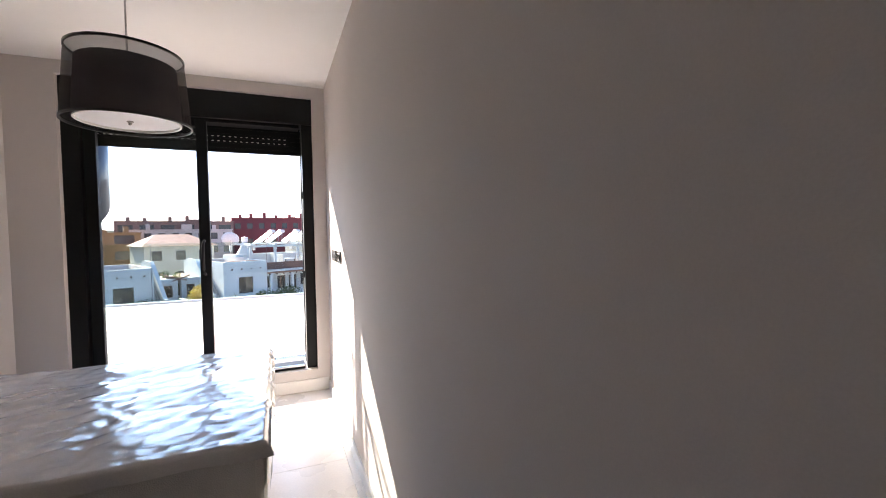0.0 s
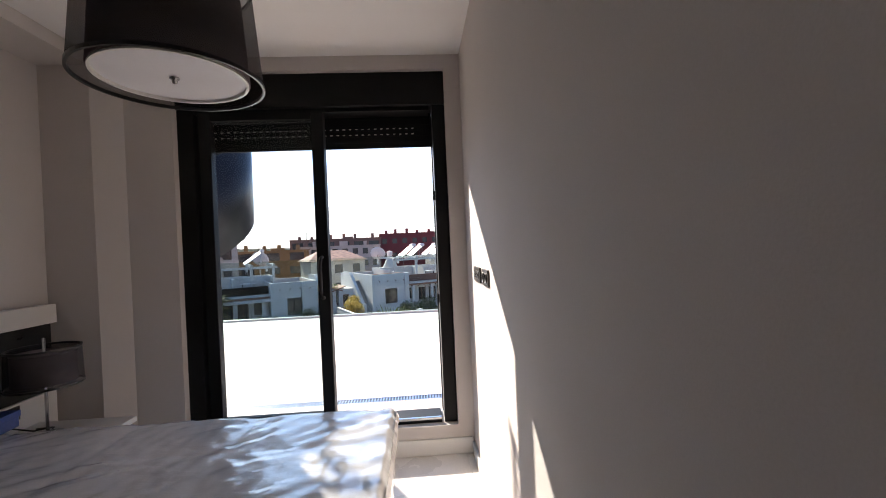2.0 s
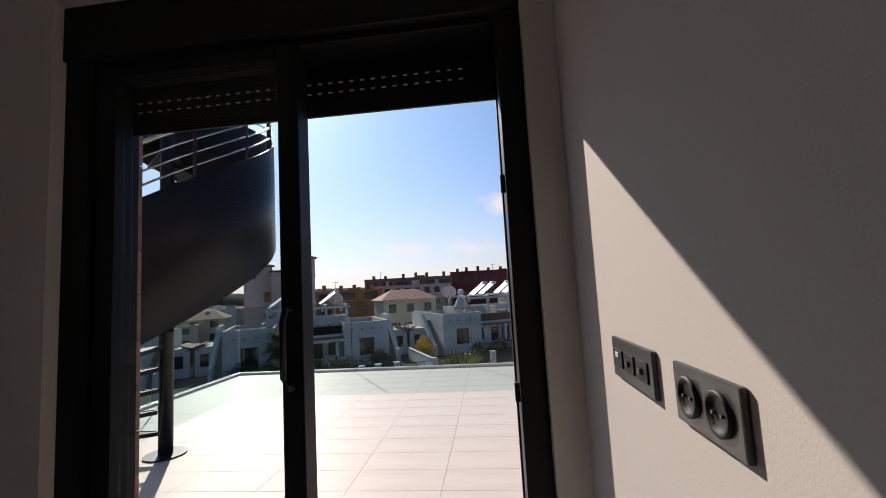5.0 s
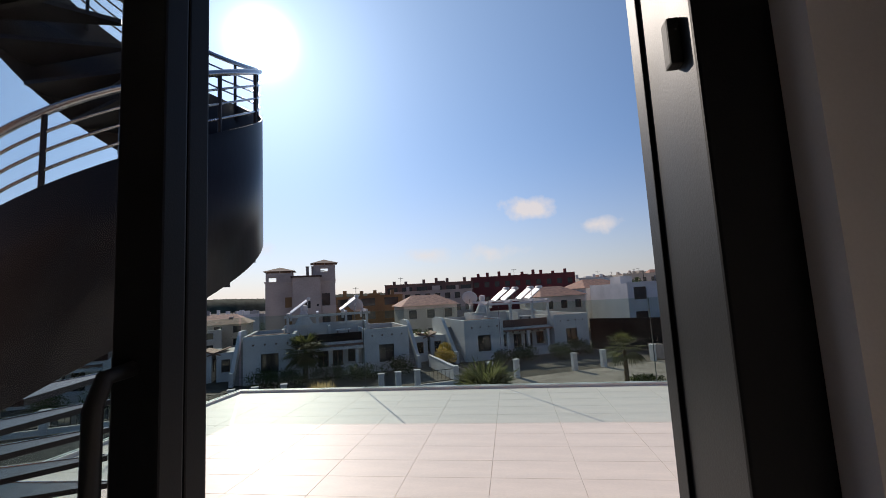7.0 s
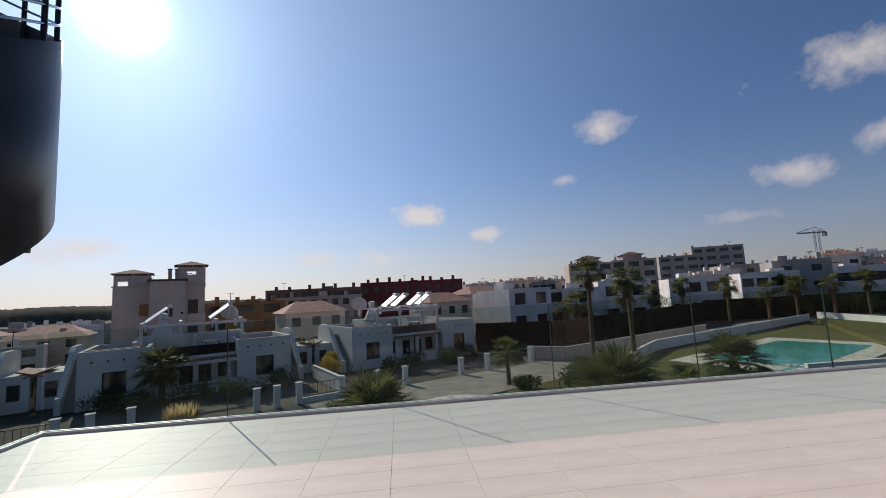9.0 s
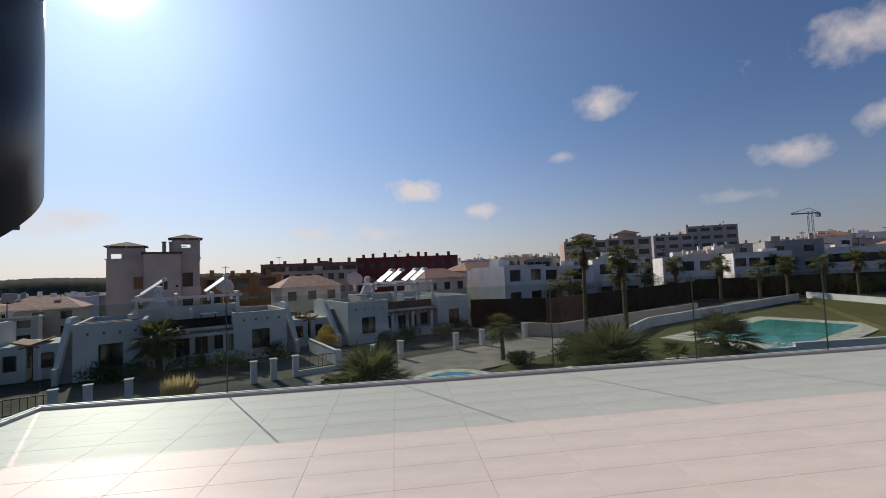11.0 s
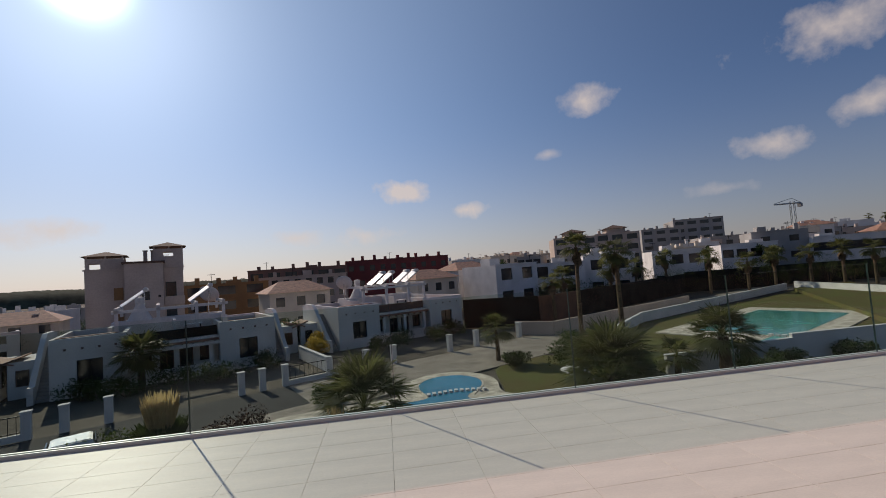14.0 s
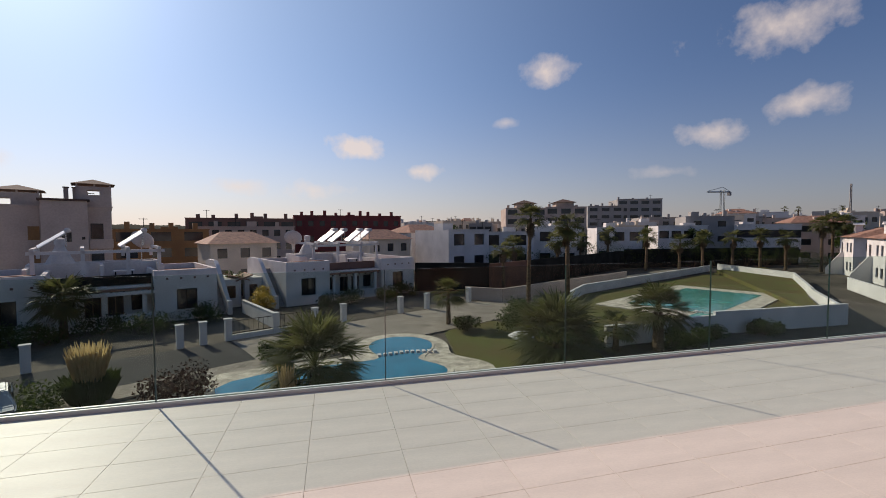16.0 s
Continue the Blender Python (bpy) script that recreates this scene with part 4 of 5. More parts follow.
def solar_heater(m):
    t = thing("solar_water_heater", m, "tilted solar water heater with a white tank", "solar panel", "roof solar heaters")
    lean = pose(0, 0, 0.62, 12, -36, 0)
    # collector face is coloured pale in place of the sky's reflection on glass
    for nm, z0, z1, e, mt in (("collector", 0.0, 0.07, 0.0, M_GLARE), ("back_sheet", -0.03, -0.004, 0.05, M_GREY)):
        pn = slab(-1.0 - e, 1.0 + e, -0.5 - e, 0.5 + e, z0, z1, 0.004)
        bmesh.ops.transform(pn, matrix=lean, verts=pn.verts)
        part(nm, pn, mt, t, "collector face coloured pale for sky glare on its glass" if nm == "collector" else "")
    tk = bmesh.new()
    tube(tk, [(0.95, -0.6, 1.36), (0.95, 0.6, 1.36)], 0.2, 16)
    part("tank", tk, M_RENDER, t, "white water tank", True)
    for x, h in ((-0.7, 0.1), (0.85, 1.2)):
        for y in (-0.42, 0.42):
            lg = bmesh.new()
            tube(lg, [(x, y, 0), (x, y, h)], 0.025, 6)
            part("leg", lg, M_STEEL, t)
    return t


def dish(m):
    t = thing("satellite_dish", m, "white satellite dish on a roof mast", "satellite dish", "roof dishes")
    d = bmesh.new()
    lathe(d, [(0.001, 0.0), (0.35, 0.03), (0.7, 0.13), (0.95, 0.24), (0.95, 0.255), (0.69, 0.145), (0.34, 0.045), (0.001, 0.015)], 28)
    bmesh.ops.transform(d, matrix=pose(0, 0, 2.0, 58, 0, 150), verts=d.verts)
    part("reflector", d, M_RENDER, t, smooth=True)
    p = bmesh.new()
    tube(p, [(0, 0, 0), (0, 0, 1.98)], 0.04, 8)
    part("mast", p, M_STEEL, t)
    return t


def duplex(u, v, left_stair, right_stair, variant):
    h = thing("house", TOWN @ pose(u, v, 0), "white flat-roofed house with roof terrace and pergola", "house", "white terrace houses")
    W1, W2, W3 = 4.5, 10.8, 15.3
    block(h, 0, W1, 0, 8.5, 4.3, [(1.5, 3.0, 0.95, 2.65)])
    block(h, W2, W3, 0, 8.5, 4.2, [(W2 + 1.5, W2 + 3.0, 0.9, 2.6)])
    block(h, W1, W2, 1.7, 8.5, 3.6, [(W1 + 0.35, W1 + 1.45, 1.0, 2.35), (W1 + 2.0, W1 + 3.0, 0.05, 2.3), (W1 + 3.4, W1 + 4.4, 0.05, 2.3), (W1 + 4.9, W1 + 5.9, 1.0, 2.35)], 0.2)
    part("canopy", slab(W1 + 0.01, W2 - 0.01, 0.25, 1.7, 2.75, 2.9, 0.01), M_TERRACOTTA, h, "terracotta porch canopy")
    for k in range(8):
        x = W1 + 0.4 + k * 0.78
        part("bracket", slab(x, x + 0.12, 0.12, 0.26, 2.62, 2.75), M_DOOR, h)
    part("porch_parapet", slab(W1 + 0.01, W2 - 0.01, 0.05, 0.22, 0, 0.95), M_RENDER, h)
    for x in (W1 + 0.5, (W1 + W2) / 2 - 0.15, W2 - 0.8):
        part("porch_pier", slab(x, x + 0.3, 0.25, 0.55, 0, 2.75), M_RENDER, h)
    if variant == "pergola":
        part("front_beam", slab(W1 + 0.01, W2 - 0.01, -0.1, 0.14, 2.45, 2.7), M_RENDER, h)
    for x0, x1 in ((0, W1), (W2, W3)):
        for k in range(4):
            x = x0 + (x1 - x0) * (k + 0.8) / 4.6
            part("drain_spout", slab(x, x + 0.16, -0.03, 0.05, 3.42, 3.58), M_DOOR, h, "small terracotta spout")
    part("parapet_tile", slab(0.3, W1 - 0.5, 0.29, 0.7, 3.82, 4.36, 0.01), M_TERRACOTTA, h, "terracotta planter behind the parapet")
    # set-back upper storey, roof deck and pergola
    block(h, W1 - 1.4, W2 + 1.0, 5.6, 8.4, 4.75, [], 0.25, name="upper_wall")
    for x in (W1 - 1.4, W2 + 0.72):
        part("roof_screen", slab(x, x + 0.28, 2.4, 5.6, 3.4, 4.6, 0.03), M_RENDER, h)
    part("roof_divider", slab((W1 + W2) / 2 - 0.1, (W1 + W2) / 2 + 0.12, 2.3, 5.6, 3.4, 4.7, 0.02), M_RENDER, h)
    part("balcony_front", slab(W1 + 0.02, W2 - 0.02, 1.45, 1.6, 3.12, 3.92, 0.01), M_BROWN if variant == "heaters" else M_HEDGE, h, "dark balcony front over the porch")
    part("porch_beam", slab(W1 + 0.01, W2 - 0.01, 0.62, 0.86, 2.92, 3.12, 0.01), M_RENDER, h)
    part("side_beam", slab((W1 + W2) / 2 - 0.2, (W1 + W2) / 2 + 0.2, 0.86, 1.45, 2.92, 3.12), M_RENDER, h)
    part("roof_table", slab(W1 + 3.9, W1 + 5.3, 3.2, 3.9, 4.08, 4.16, 0.01), M_WHITE, h, "pale table top on the roof terrace")
    for x in (W1 + 4.0, W1 + 5.1):
        part("table_leg", slab(x, x + 0.08, 3.5, 3.58, 3.4, 4.08), M_FRAME, h)
    for x in (W1 - 0.9, W1 + 1.9, W1 + 4.7, W2 + 0.5):
        part("pergola_post", slab(x, x + 0.24, 2.0, 2.24, 3.4, 5.9), M_RENDER, h)
        part("pergola_post", slab(x, x + 0.24, 7.6, 7.84, 5.15, 5.9), M_RENDER, h)
        part("pergola_beam", slab(x, x + 0.24, 1.8, 8.0, 5.9, 6.12), M_RENDER, h)
    part("pergola_beam", slab(W1 - 1.1, W2 + 1.0, 2.0, 2.24, 5.66, 5.899), M_RENDER, h)
    ch = bmesh.new()
    lathe(ch, [(1.1, 0), (0.75, 0.7), (0.36, 1.5), (0.3, 1.75), (0.36, 1.8), (0.36, 2.3), (0.0005, 2.4)], 14)
    bmesh.ops.transform(ch, matrix=pose(W1 + 0.6, 7.0, 4.5), verts=ch.verts)
    part("chimney", ch, M_RENDER, h, "conical white chimney")
    if left_stair:
        stair_wing(h, 0, -1, 0.3)
    if right_stair:
        stair_wing(h, W3, 1, 0.3)
    heaters = (W1 + 1.9, W1 + 3.1, W1 + 5.2, W1 + 6.4) if variant == "heaters" else (W1 + 0.2, W1 + 5.2)
    for x in heaters:
        solar_heater(TOWN @ pose(u + x, v + 4.6, 6.12))
    if variant == "heaters":
        dish(TOWN @ pose(u + W1 - 1.3, v + 6.4, 4.5))
    else:
        dish(TOWN @ pose(u + W2 - 0.2, v + 6.6, 4.5))
    return h


duplex(-28.3, 42, False, True, "pergola")
duplex(-6.9, 42, True, True, "pergola")
duplex(14.4, 42, True, False, "heaters")


def far_building(name, az, dist, width, depth, top, storeys, material, label, turn=26, cols=5, base=GZ, roof="flat", ww=1.2, wh=1.3, chimneys=0, category="building", pavilion=False):
    """A building a way off: walls with real window recesses, parapet or pitched roof, chimneys."""
    a = radians(az)
    h = top - base
    t = thing(name, pose(-0.5 + dist * math.sin(a), 0.5 + dist * math.cos(a), base, 0, 0, turn), label, category)
    hs = []
    fl = h / storeys
    for s in range(storeys):
        if (s + 1) * fl < 2.2 - base - 7.5 and storeys > 2 and s == 0:
            continue
        for c in range(cols):
            x = -width / 2 + width * (c + 0.5) / cols
            hs.append((x - ww / 2, x + ww / 2, s * fl + fl * 0.32, min(s * fl + fl * 0.32 + wh, (s + 1) * fl - 0.3)))
    wb = bmesh.new()
    for s in range(storeys):
        holed(wb, -width / 2, width / 2, s * fl, (s + 1) * fl, -depth / 2, -depth / 2 + 0.3, [q for q in hs if s * fl <= q[2] < (s + 1) * fl])
    box(wb, -width / 2, -width / 2 + 0.3, -depth / 2 + 0.3, depth / 2, 0, h)
    box(wb, width / 2 - 0.3, width / 2, -depth / 2 + 0.3, depth / 2, 0, h)
    box(wb, -width / 2 + 0.3, width / 2 - 0.3, depth / 2 - 0.3, depth / 2, 0, h)
    part("wall", wb, material, t)
    for q in hs:
        part("window", slab(q[0], q[1], -depth / 2 + 0.16, -depth / 2 + 0.22, q[2], q[3]), M_PANE, t)
    if roof == "flat":
        part("roof", slab(-width / 2 + 0.3, width / 2 - 0.3, -depth / 2 + 0.3, depth / 2 - 0.3, h - 0.7, h - 0.4), M_GREY, t)
        part("cornice", slab(-width / 2 - 0.12, width / 2 + 0.12, -depth / 2 - 0.12, -depth / 2 + 0.2, h, h + 0.15), material, t)
    else:
        rf = bmesh.new()
        e = 0.4
        v = [rf.verts.new(p) for p in ((-width / 2 - e, -depth / 2 - e, h), (width / 2 + e, -depth / 2 - e, h), (width / 2 + e, depth / 2 + e, h), (-width / 2 - e, depth / 2 + e, h), (-width / 4, 0, h + depth * 0.2), (width / 4, 0, h + depth * 0.2))]
        for f in ((0, 1, 5, 4), (1, 2, 5), (2, 3, 4, 5), (3, 0, 4), (3, 2, 1, 0)):
            rf.faces.new([v[i] for i in f])
        part("roof", rf, M_TERRACOTTA, t, "hipped terracotta tile roof")
    rnd = random.Random(int(az * 10) + 999)
    if pavilion:
        part("attic", slab(-2.6, 2.6, -4.6, 1.0, h - 0.5, h + 1.5), material, t)
        rf = bmesh.new()
        v = [rf.verts.new(p) for p in ((-3.4, -5.4, h + 1.5), (3.4, -5.4, h + 1.5), (3.4, 1.8, h + 1.5), (-3.4, 1.8, h + 1.5), (0, -1.8, h + 2.7))]
        for f in ((0, 1, 4), (1, 2, 4), (2, 3, 4), (3, 0, 4), (3, 2, 1, 0)):
            rf.faces.new([v[i] for i in f])
        part("attic_roof", rf, M_OLDTILE, t, "dark tiled hip roof")
    if roof == "flat" and width < 30:
        # stair head, aerial and water tank on the roof
        x = rnd.uniform(-0.3, 0.3) * width
        part("stair_head", slab(x, x + rnd.uniform(1.6, 2.6), -0.5, 2.0, h - 0.5, h + rnd.uniform(0.5, 1.3)), material, t)
        am = bmesh.new()
        x = rnd.uniform(-0.4, 0.4) * width
        tube(am, [(x, 0, h - 0.5), (x, 0, h + 2.0)], 0.05, 5)
        tube(am, [(x - 0.6, 0, h + 1.8), (x + 0.6, 0, h + 1.8)], 0.04, 5)
        part("aerial", am, M_FRAME, t)
    for k in range(chimneys):
        x = -width / 2 + width * (k + 0.5) / chimneys + rnd.uniform(-0.6, 0.6)
        y = rnd.uniform(-depth * 0.3, depth * 0.2)
        cbm = bmesh.new()
        box(cbm, x - 0.35, x + 0.35, y - 0.35, y + 0.35, h - 0.7, h + rnd.uniform(0.9, 1.5))
        c = part("chimney", cbm, material, t)
    return t


# tower block with two roof pavilions
tw = far_building("apartment_tower", -27.9, 62, 8.6, 11.0, 4.0, 4, M_PINK, "pinkish cream apartment tower with pitched roof pavilions", 26, 1, ww=0.01, wh=0.02)
part("stair_block", slab(-1.0, 2.4, -6.7, -5.5, 0, 10.35, 0.02), M_PINK, tw, "blank projecting stair block")
part("stair_roof", slab(-1.2, 2.6, -6.9, -3.0, 10.35, 10.55, 0.02), M_OLDTILE, tw, "dark tiled roof edge")
part("stair_window", slab(0.45, 1.15, -6.74, -6.69, 6.4, 7.3), M_PANE, tw)
part("air_outlet", slab(1.9, 2.15, -6.74, -6.69, 6.6, 6.85), M_PANE, tw)
for z in (1.2, 3.9, 6.6):
    part("shutter", slab(-1.95, -1.15, -5.56, -5.49, z, z + 1.3), M_OCHRE, tw, "ochre painted shutter panel")
    # no recess built: a dark sheet on the wall stands for its shade
    part("loggia_shade", slab(2.6, 3.6, -5.54, -5.49, z, z + 1.6), M_PANE, tw, "dark sheet standing for the shade in an open recess")
    part("loggia_front", slab(2.45, 4.35, -6.1, -5.5, z - 0.95, z, 0.02), M_PINK, tw)
part("attic_wall", slab(2.2, 4.2, -5.4, -2.2, 9.8, 11.0), M_PINK, tw)
for x, z, s2, hh in ((-2.65, 9.8, 1.6, 1.25), (2.95, 9.8, 1.4, 2.15)):
    pv = holed(bmesh.new(), x - s2, x + s2, z - 0.3, z + hh, -5.44, -5.2, [(x - 1.25, x - 0.35, z - 0.1 + 0.2, z + 0.75)] if x < 0 else [(x - 0.5, x + 0.45, z + 1.3, z + 1.8)])
    holed(pv, x - s2, x + s2, z - 0.3, z + hh, -5.2 + 2 * s2, -4.96 + 2 * s2, [(x - 1.6, x + 0.1, z - 0.1, z + 0.85)] if x < 0 else [(x - 0.9, x + 0.9, z + 1.1, z + 1.9)])
    part("pavilion", pv, M_PINK, tw, "open roof pavilion")
    for dx in (-s2 + 0.02, 0, s2 - 0.16):
        for dy in (-5.4, -5.2 + 2 * s2):
            part("roof_post", slab(x + dx, x + dx + 0.14, dy, dy + 0.14, z + hh, z + hh + 0.28), M_PINK, tw)
    rf = bmesh.new()
    yc = -5.32 + s2
    e = s2 + 0.35
    v = [rf.verts.new(p) for p in ((x - e, yc - e, z + hh + 0.25), (x + e, yc - e, z + hh + 0.25), (x + e, yc + e, z + hh + 0.25), (x - e, yc + e, z + hh + 0.25), (x, yc, z + hh + 0.85), (x, yc, z + hh + 0.6))]
    for f in ((0, 1, 4), (1, 2, 4), (2, 3, 4), (3, 0, 4), (1, 0, 5), (2, 1, 5), (3, 2, 5), (0, 3, 5)):
        rf.faces.new([v[i] for i in f])
    part("pavilion_roof", rf, M_OLDTILE, tw, "small dark tiled hip roof")
for x in (0.6, 1.3):
    part("chimney", slab(x, x + 0.38, -3.0, -2.6, 9.2, 11.9), M_PINK, tw)
    part("chimney_cap", slab(x - 0.06, x + 0.44, -3.06, -2.54, 11.9, 12.0), M_OLDTILE, tw)
# rows behind the terrace houses
far_building("ochre_house_row", -19.4, 84, 13, 9, 1.8, 3, M_OCHRE, "ochre rendered row of houses behind", 20, 3, chimneys=4, ww=2.6, wh=1.4)
far_building("brown_house_row", -11.0, 104, 21, 10, 4.2, 3, M_BROWN, "brown and white row of houses behind", 12, 6, chimneys=6, ww=2.4, wh=1.6)
far_building("white_house_row", -10.6, 98, 18, 8, 2.4, 3, M_PINK, "pinkish white row of houses behind", 12, 8, chimneys=3)
far_building("red_house_row", 1.5, 112, 26, 11, 5.2, 3, M_RED, "dark red rendered row of houses with chimneys", 6, 10, chimneys=9)
far_building("cream_cottage", -11.8, 68, 8.5, 8, -0.1, 2, M_CREAM, "cream cottage with hipped tile roof", 26, 3, roof="hip")
far_building("cream_cottage", 5.4, 74, 8, 8, 0.2, 2, M_CREAM, "cream cottage with tiled roof behind the white house", 26, 3, roof="hip")
far_building("white_villa", 10.8, 84, 9, 8, 1.2, 2, M_RENDER, "white villa with tiled roof", 26, 3, roof="hip", chimneys=2)
far_building("modern_villa", 15.4, 75, 9.5, 9, 1.6, 2, M_RENDER, "white cubic modern villa", 26, 2, ww=2.4, wh=1.9)
far_building("modern_villa", 22.3, 82, 10, 9, 1.2, 2, M_RENDER, "white cubic modern villa", -13, 2, ww=2.2, wh=1.9, chimneys=1)
far_building("modern_villa", 28.8, 86, 9, 9, 2.2, 2, M_RENDER, "white cubic modern villa behind palms", -17, 2, ww=2.0, wh=1.8)
far_building("modern_villa", 36.4, 98, 9, 9, 2.0, 2, M_RENDER, "white cubic modern villa behind palms", -22, 3, ww=2.0, wh=1.8, chimneys=1)
far_building("modern_villa", 43.4, 112, 10, 9, 2.4, 2, M_RENDER, "long white modern villa on the slope", -27, 4, ww=2.0, wh=1.7)
far_building("modern_villa", 51.5, 122, 12, 9, 2.6, 2, M_RENDER, "long white modern villa on the slope", -32, 6, ww=2.0, wh=1.7)
far_building("apartment_block", 25.2, 132, 12, 12, 8.0, 5, M_PINK, "pinkish apartment block with tiled roof corners", -16, 3, ww=2.8, wh=1.5, chimneys=3, pavilion=True)
far_building("apartment_block", 30.2, 136, 12, 12, 8.4, 5, M_PINK, "pinkish apartment block with tiled roof corners", -18, 3, ww=2.8, wh=1.5, chimneys=4, pavilion=True)
far_building("apartment_slab", 39.0, 182, 16, 14, 13.2, 7, M_GREY, "grey apartment slab on the skyline", -23, 4, ww=2.8, wh=1.2, chimneys=3)
far_building("apartment_slab", 35.2, 178, 13, 14, 10.6, 6, M_GREY, "lower wing of the grey apartment slab", -23, 3, ww=2.8, wh=1.2, chimneys=3)
far_building("hillside_house_row", 45.2, 165, 36, 12, 5.6, 3, M_GREY, "row of flat-roofed houses on the slope", -27, 11, ww=1.8, wh=1.3, chimneys=9)
far_building("hillside_house_row", 55.8, 185, 42, 12, 5.2, 3, M_PINK, "row of pale houses on the slope", -33, 12, ww=1.6, wh=1.3, chimneys=9)
far_building("hillside_house_row", 17.5, 150, 26, 10, 4.6, 3, M_CREAM, "row of pale houses with chimneys behind", 20, 9, chimneys=8)
far_building("hillside_house_row", 66, 190, 42, 12, 5.2, 3, M_CREAM, "row of pale houses on the slope", -40, 12, ww=1.6, wh=1.3, chimneys=7)
rs = random.Random(8)
for i in range(20):
    az = -60 + 1.35 * i
    d = 70 + (i * 37 % 11) * 6.5
    far_building("seaside_house", az, d, rs.uniform(7, 13), 8, -2.9 + rs.uniform(0, 1.7) + 0.008 * d, 2, (M_RENDER, M_CREAM, M_RENDER, M_GREY)[i % 4], "low white house far off", 26 + rs.choice((-20, 0, 12)), 3,
                 roof="hip" if i % 5 == 2 else "flat", chimneys=2)


def townhouse(cx, cy, turn, label):
    """Two-storey terraced house: gabled front, outside stair with sloping wall, tiled roof, capped chimneys."""
    t = thing("white_townhouse", pose(cx, cy, GZ, 0, 0, turn), label, "house", "white townhouses")
    W, D, hh = 7.0, 8.0, 6.1
    bm = holed(bmesh.new(), -W / 2, W / 2, 0, 3.0, -D / 2, -D / 2 + 0.3, [(-2.6, -1.7, 0.05, 2.2), (0.2, 1.1, 0.9, 2.2), (1.9, 2.8, 0.9, 2.2)])
    holed(bm, -W / 2, W / 2, 3.0, hh, -D / 2, -D / 2 + 0.3, [(-2.6, -1.7, 3.1, 5.2), (0.2, 1.0, 3.8, 5.2), (1.9, 2.7, 3.8, 5.2)])
    for x in (-W / 2, W / 2 - 0.3):
        box(bm, x, x + 0.3, -D / 2 + 0.3, D / 2, 0, hh)
    box(bm, -W / 2 + 0.3, W / 2 - 0.3, D / 2 - 0.3, D / 2, 0, hh)
    part("wall", bm, M_RENDER, t)
    for q in ((-2.6, -1.7, 0.05, 2.2), (0.2, 1.1, 0.9, 2.2), (1.9, 2.8, 0.9, 2.2), (-2.6, -1.7, 3.1, 5.2), (0.2, 1.0, 3.8, 5.2), (1.9, 2.7, 3.8, 5.2)):
        window(t, *q, -D / 2, 0.3, "door" if q[3] - q[2] > 1.9 else "window", 0)
    for side in (-1, 1):
        for y in (-2.6, -0.4, 1.8):
            for z in (1.0, 4.0):
                xx = sorted((side * (W / 2 - 0.01), side * (W / 2 + 0.02)))
                part("window", slab(xx[0], xx[1], y, y + 0.8, z, z + 1.3), M_PANE, t)
    rf = bmesh.new()
    e = 0.45
    v = [rf.verts.new(p) for p in ((-W / 2 - e, -D / 2 - e, hh), (W / 2 + e, -D / 2 - e, hh), (W / 2 + e, D / 2 + e, hh), (-W / 2 - e, D / 2 + e, hh), (-1.5, 0, hh + 1.5), (1.5, 0, hh + 1.5))]
    for f in ((0, 1, 5, 4), (1, 2, 5), (2, 3, 4, 5), (3, 0, 4), (3, 2, 1, 0)):
        rf.faces.new([v[i] for i in f])
    part("roof", rf, M_TERRACOTTA, t, "tiled hip roof")
    for x, y in ((-2.6, -2.6), (2.5, 0.5)):
        c = part("chimney", slab(x, x + 0.9, y, y + 0.9, hh, hh + 1.9, 0.02), M_RENDER, t)
        cp = bmesh.new()
        vs = [cp.verts.new(p) for p in ((x - 0.2, y - 0.2, hh + 1.9), (x + 1.1, y - 0.2, hh + 1.9), (x + 1.1, y + 1.1, hh + 1.9), (x - 0.2, y + 1.1, hh + 1.9), (x + 0.45, y - 0.2, hh + 2.3), (x + 0.45, y + 1.1, hh + 2.3))]
        for f in ((0, 1, 4), (2, 3, 5), (1, 2, 5, 4), (3, 0, 4, 5), (3, 2, 1, 0)):
            cp.faces.new([vs[i] for i in f])
        part("cap", cp, M_RENDER, c)
    st = bmesh.new()
    prof = [(-D / 2 - 2.2, 0), (-D / 2, 0), (-D / 2, 3.6), (-D / 2 - 0.4, 3.6), (-D / 2 - 2.2, 1.0)]
    for x in (-1.3,):
        lo, hi = [st.verts.new((x, y, z)) for y, z in prof], [st.verts.new((x + 0.25, y, z)) for y, z in prof]
        st.faces.new(lo)
        st.faces.new(hi[::-1])
        for i in range(5):
            j = (i + 1) % 5
            st.faces.new((lo[i], hi[i], hi[j], lo[j]))
    bmesh.ops.recalc_face_normals(st, faces=st.faces)
    part("stair_parapet", st, M_RENDER, t, "sloping white stair wall")
    part("entrance_canopy", slab(-3.0, -1.3, -D / 2 - 0.9, -D / 2, 2.45, 2.6, 0.02), M_TERRACOTTA, t)


for k, (x, y) in enumerate(((81.0, 46.5), (72.5, 38.0), (64.5, 29.6), (56.5, 21.5))):
    townhouse(x, y, -136, "white townhouse with tiled roof and outside stairs")


rh = random.Random(5)
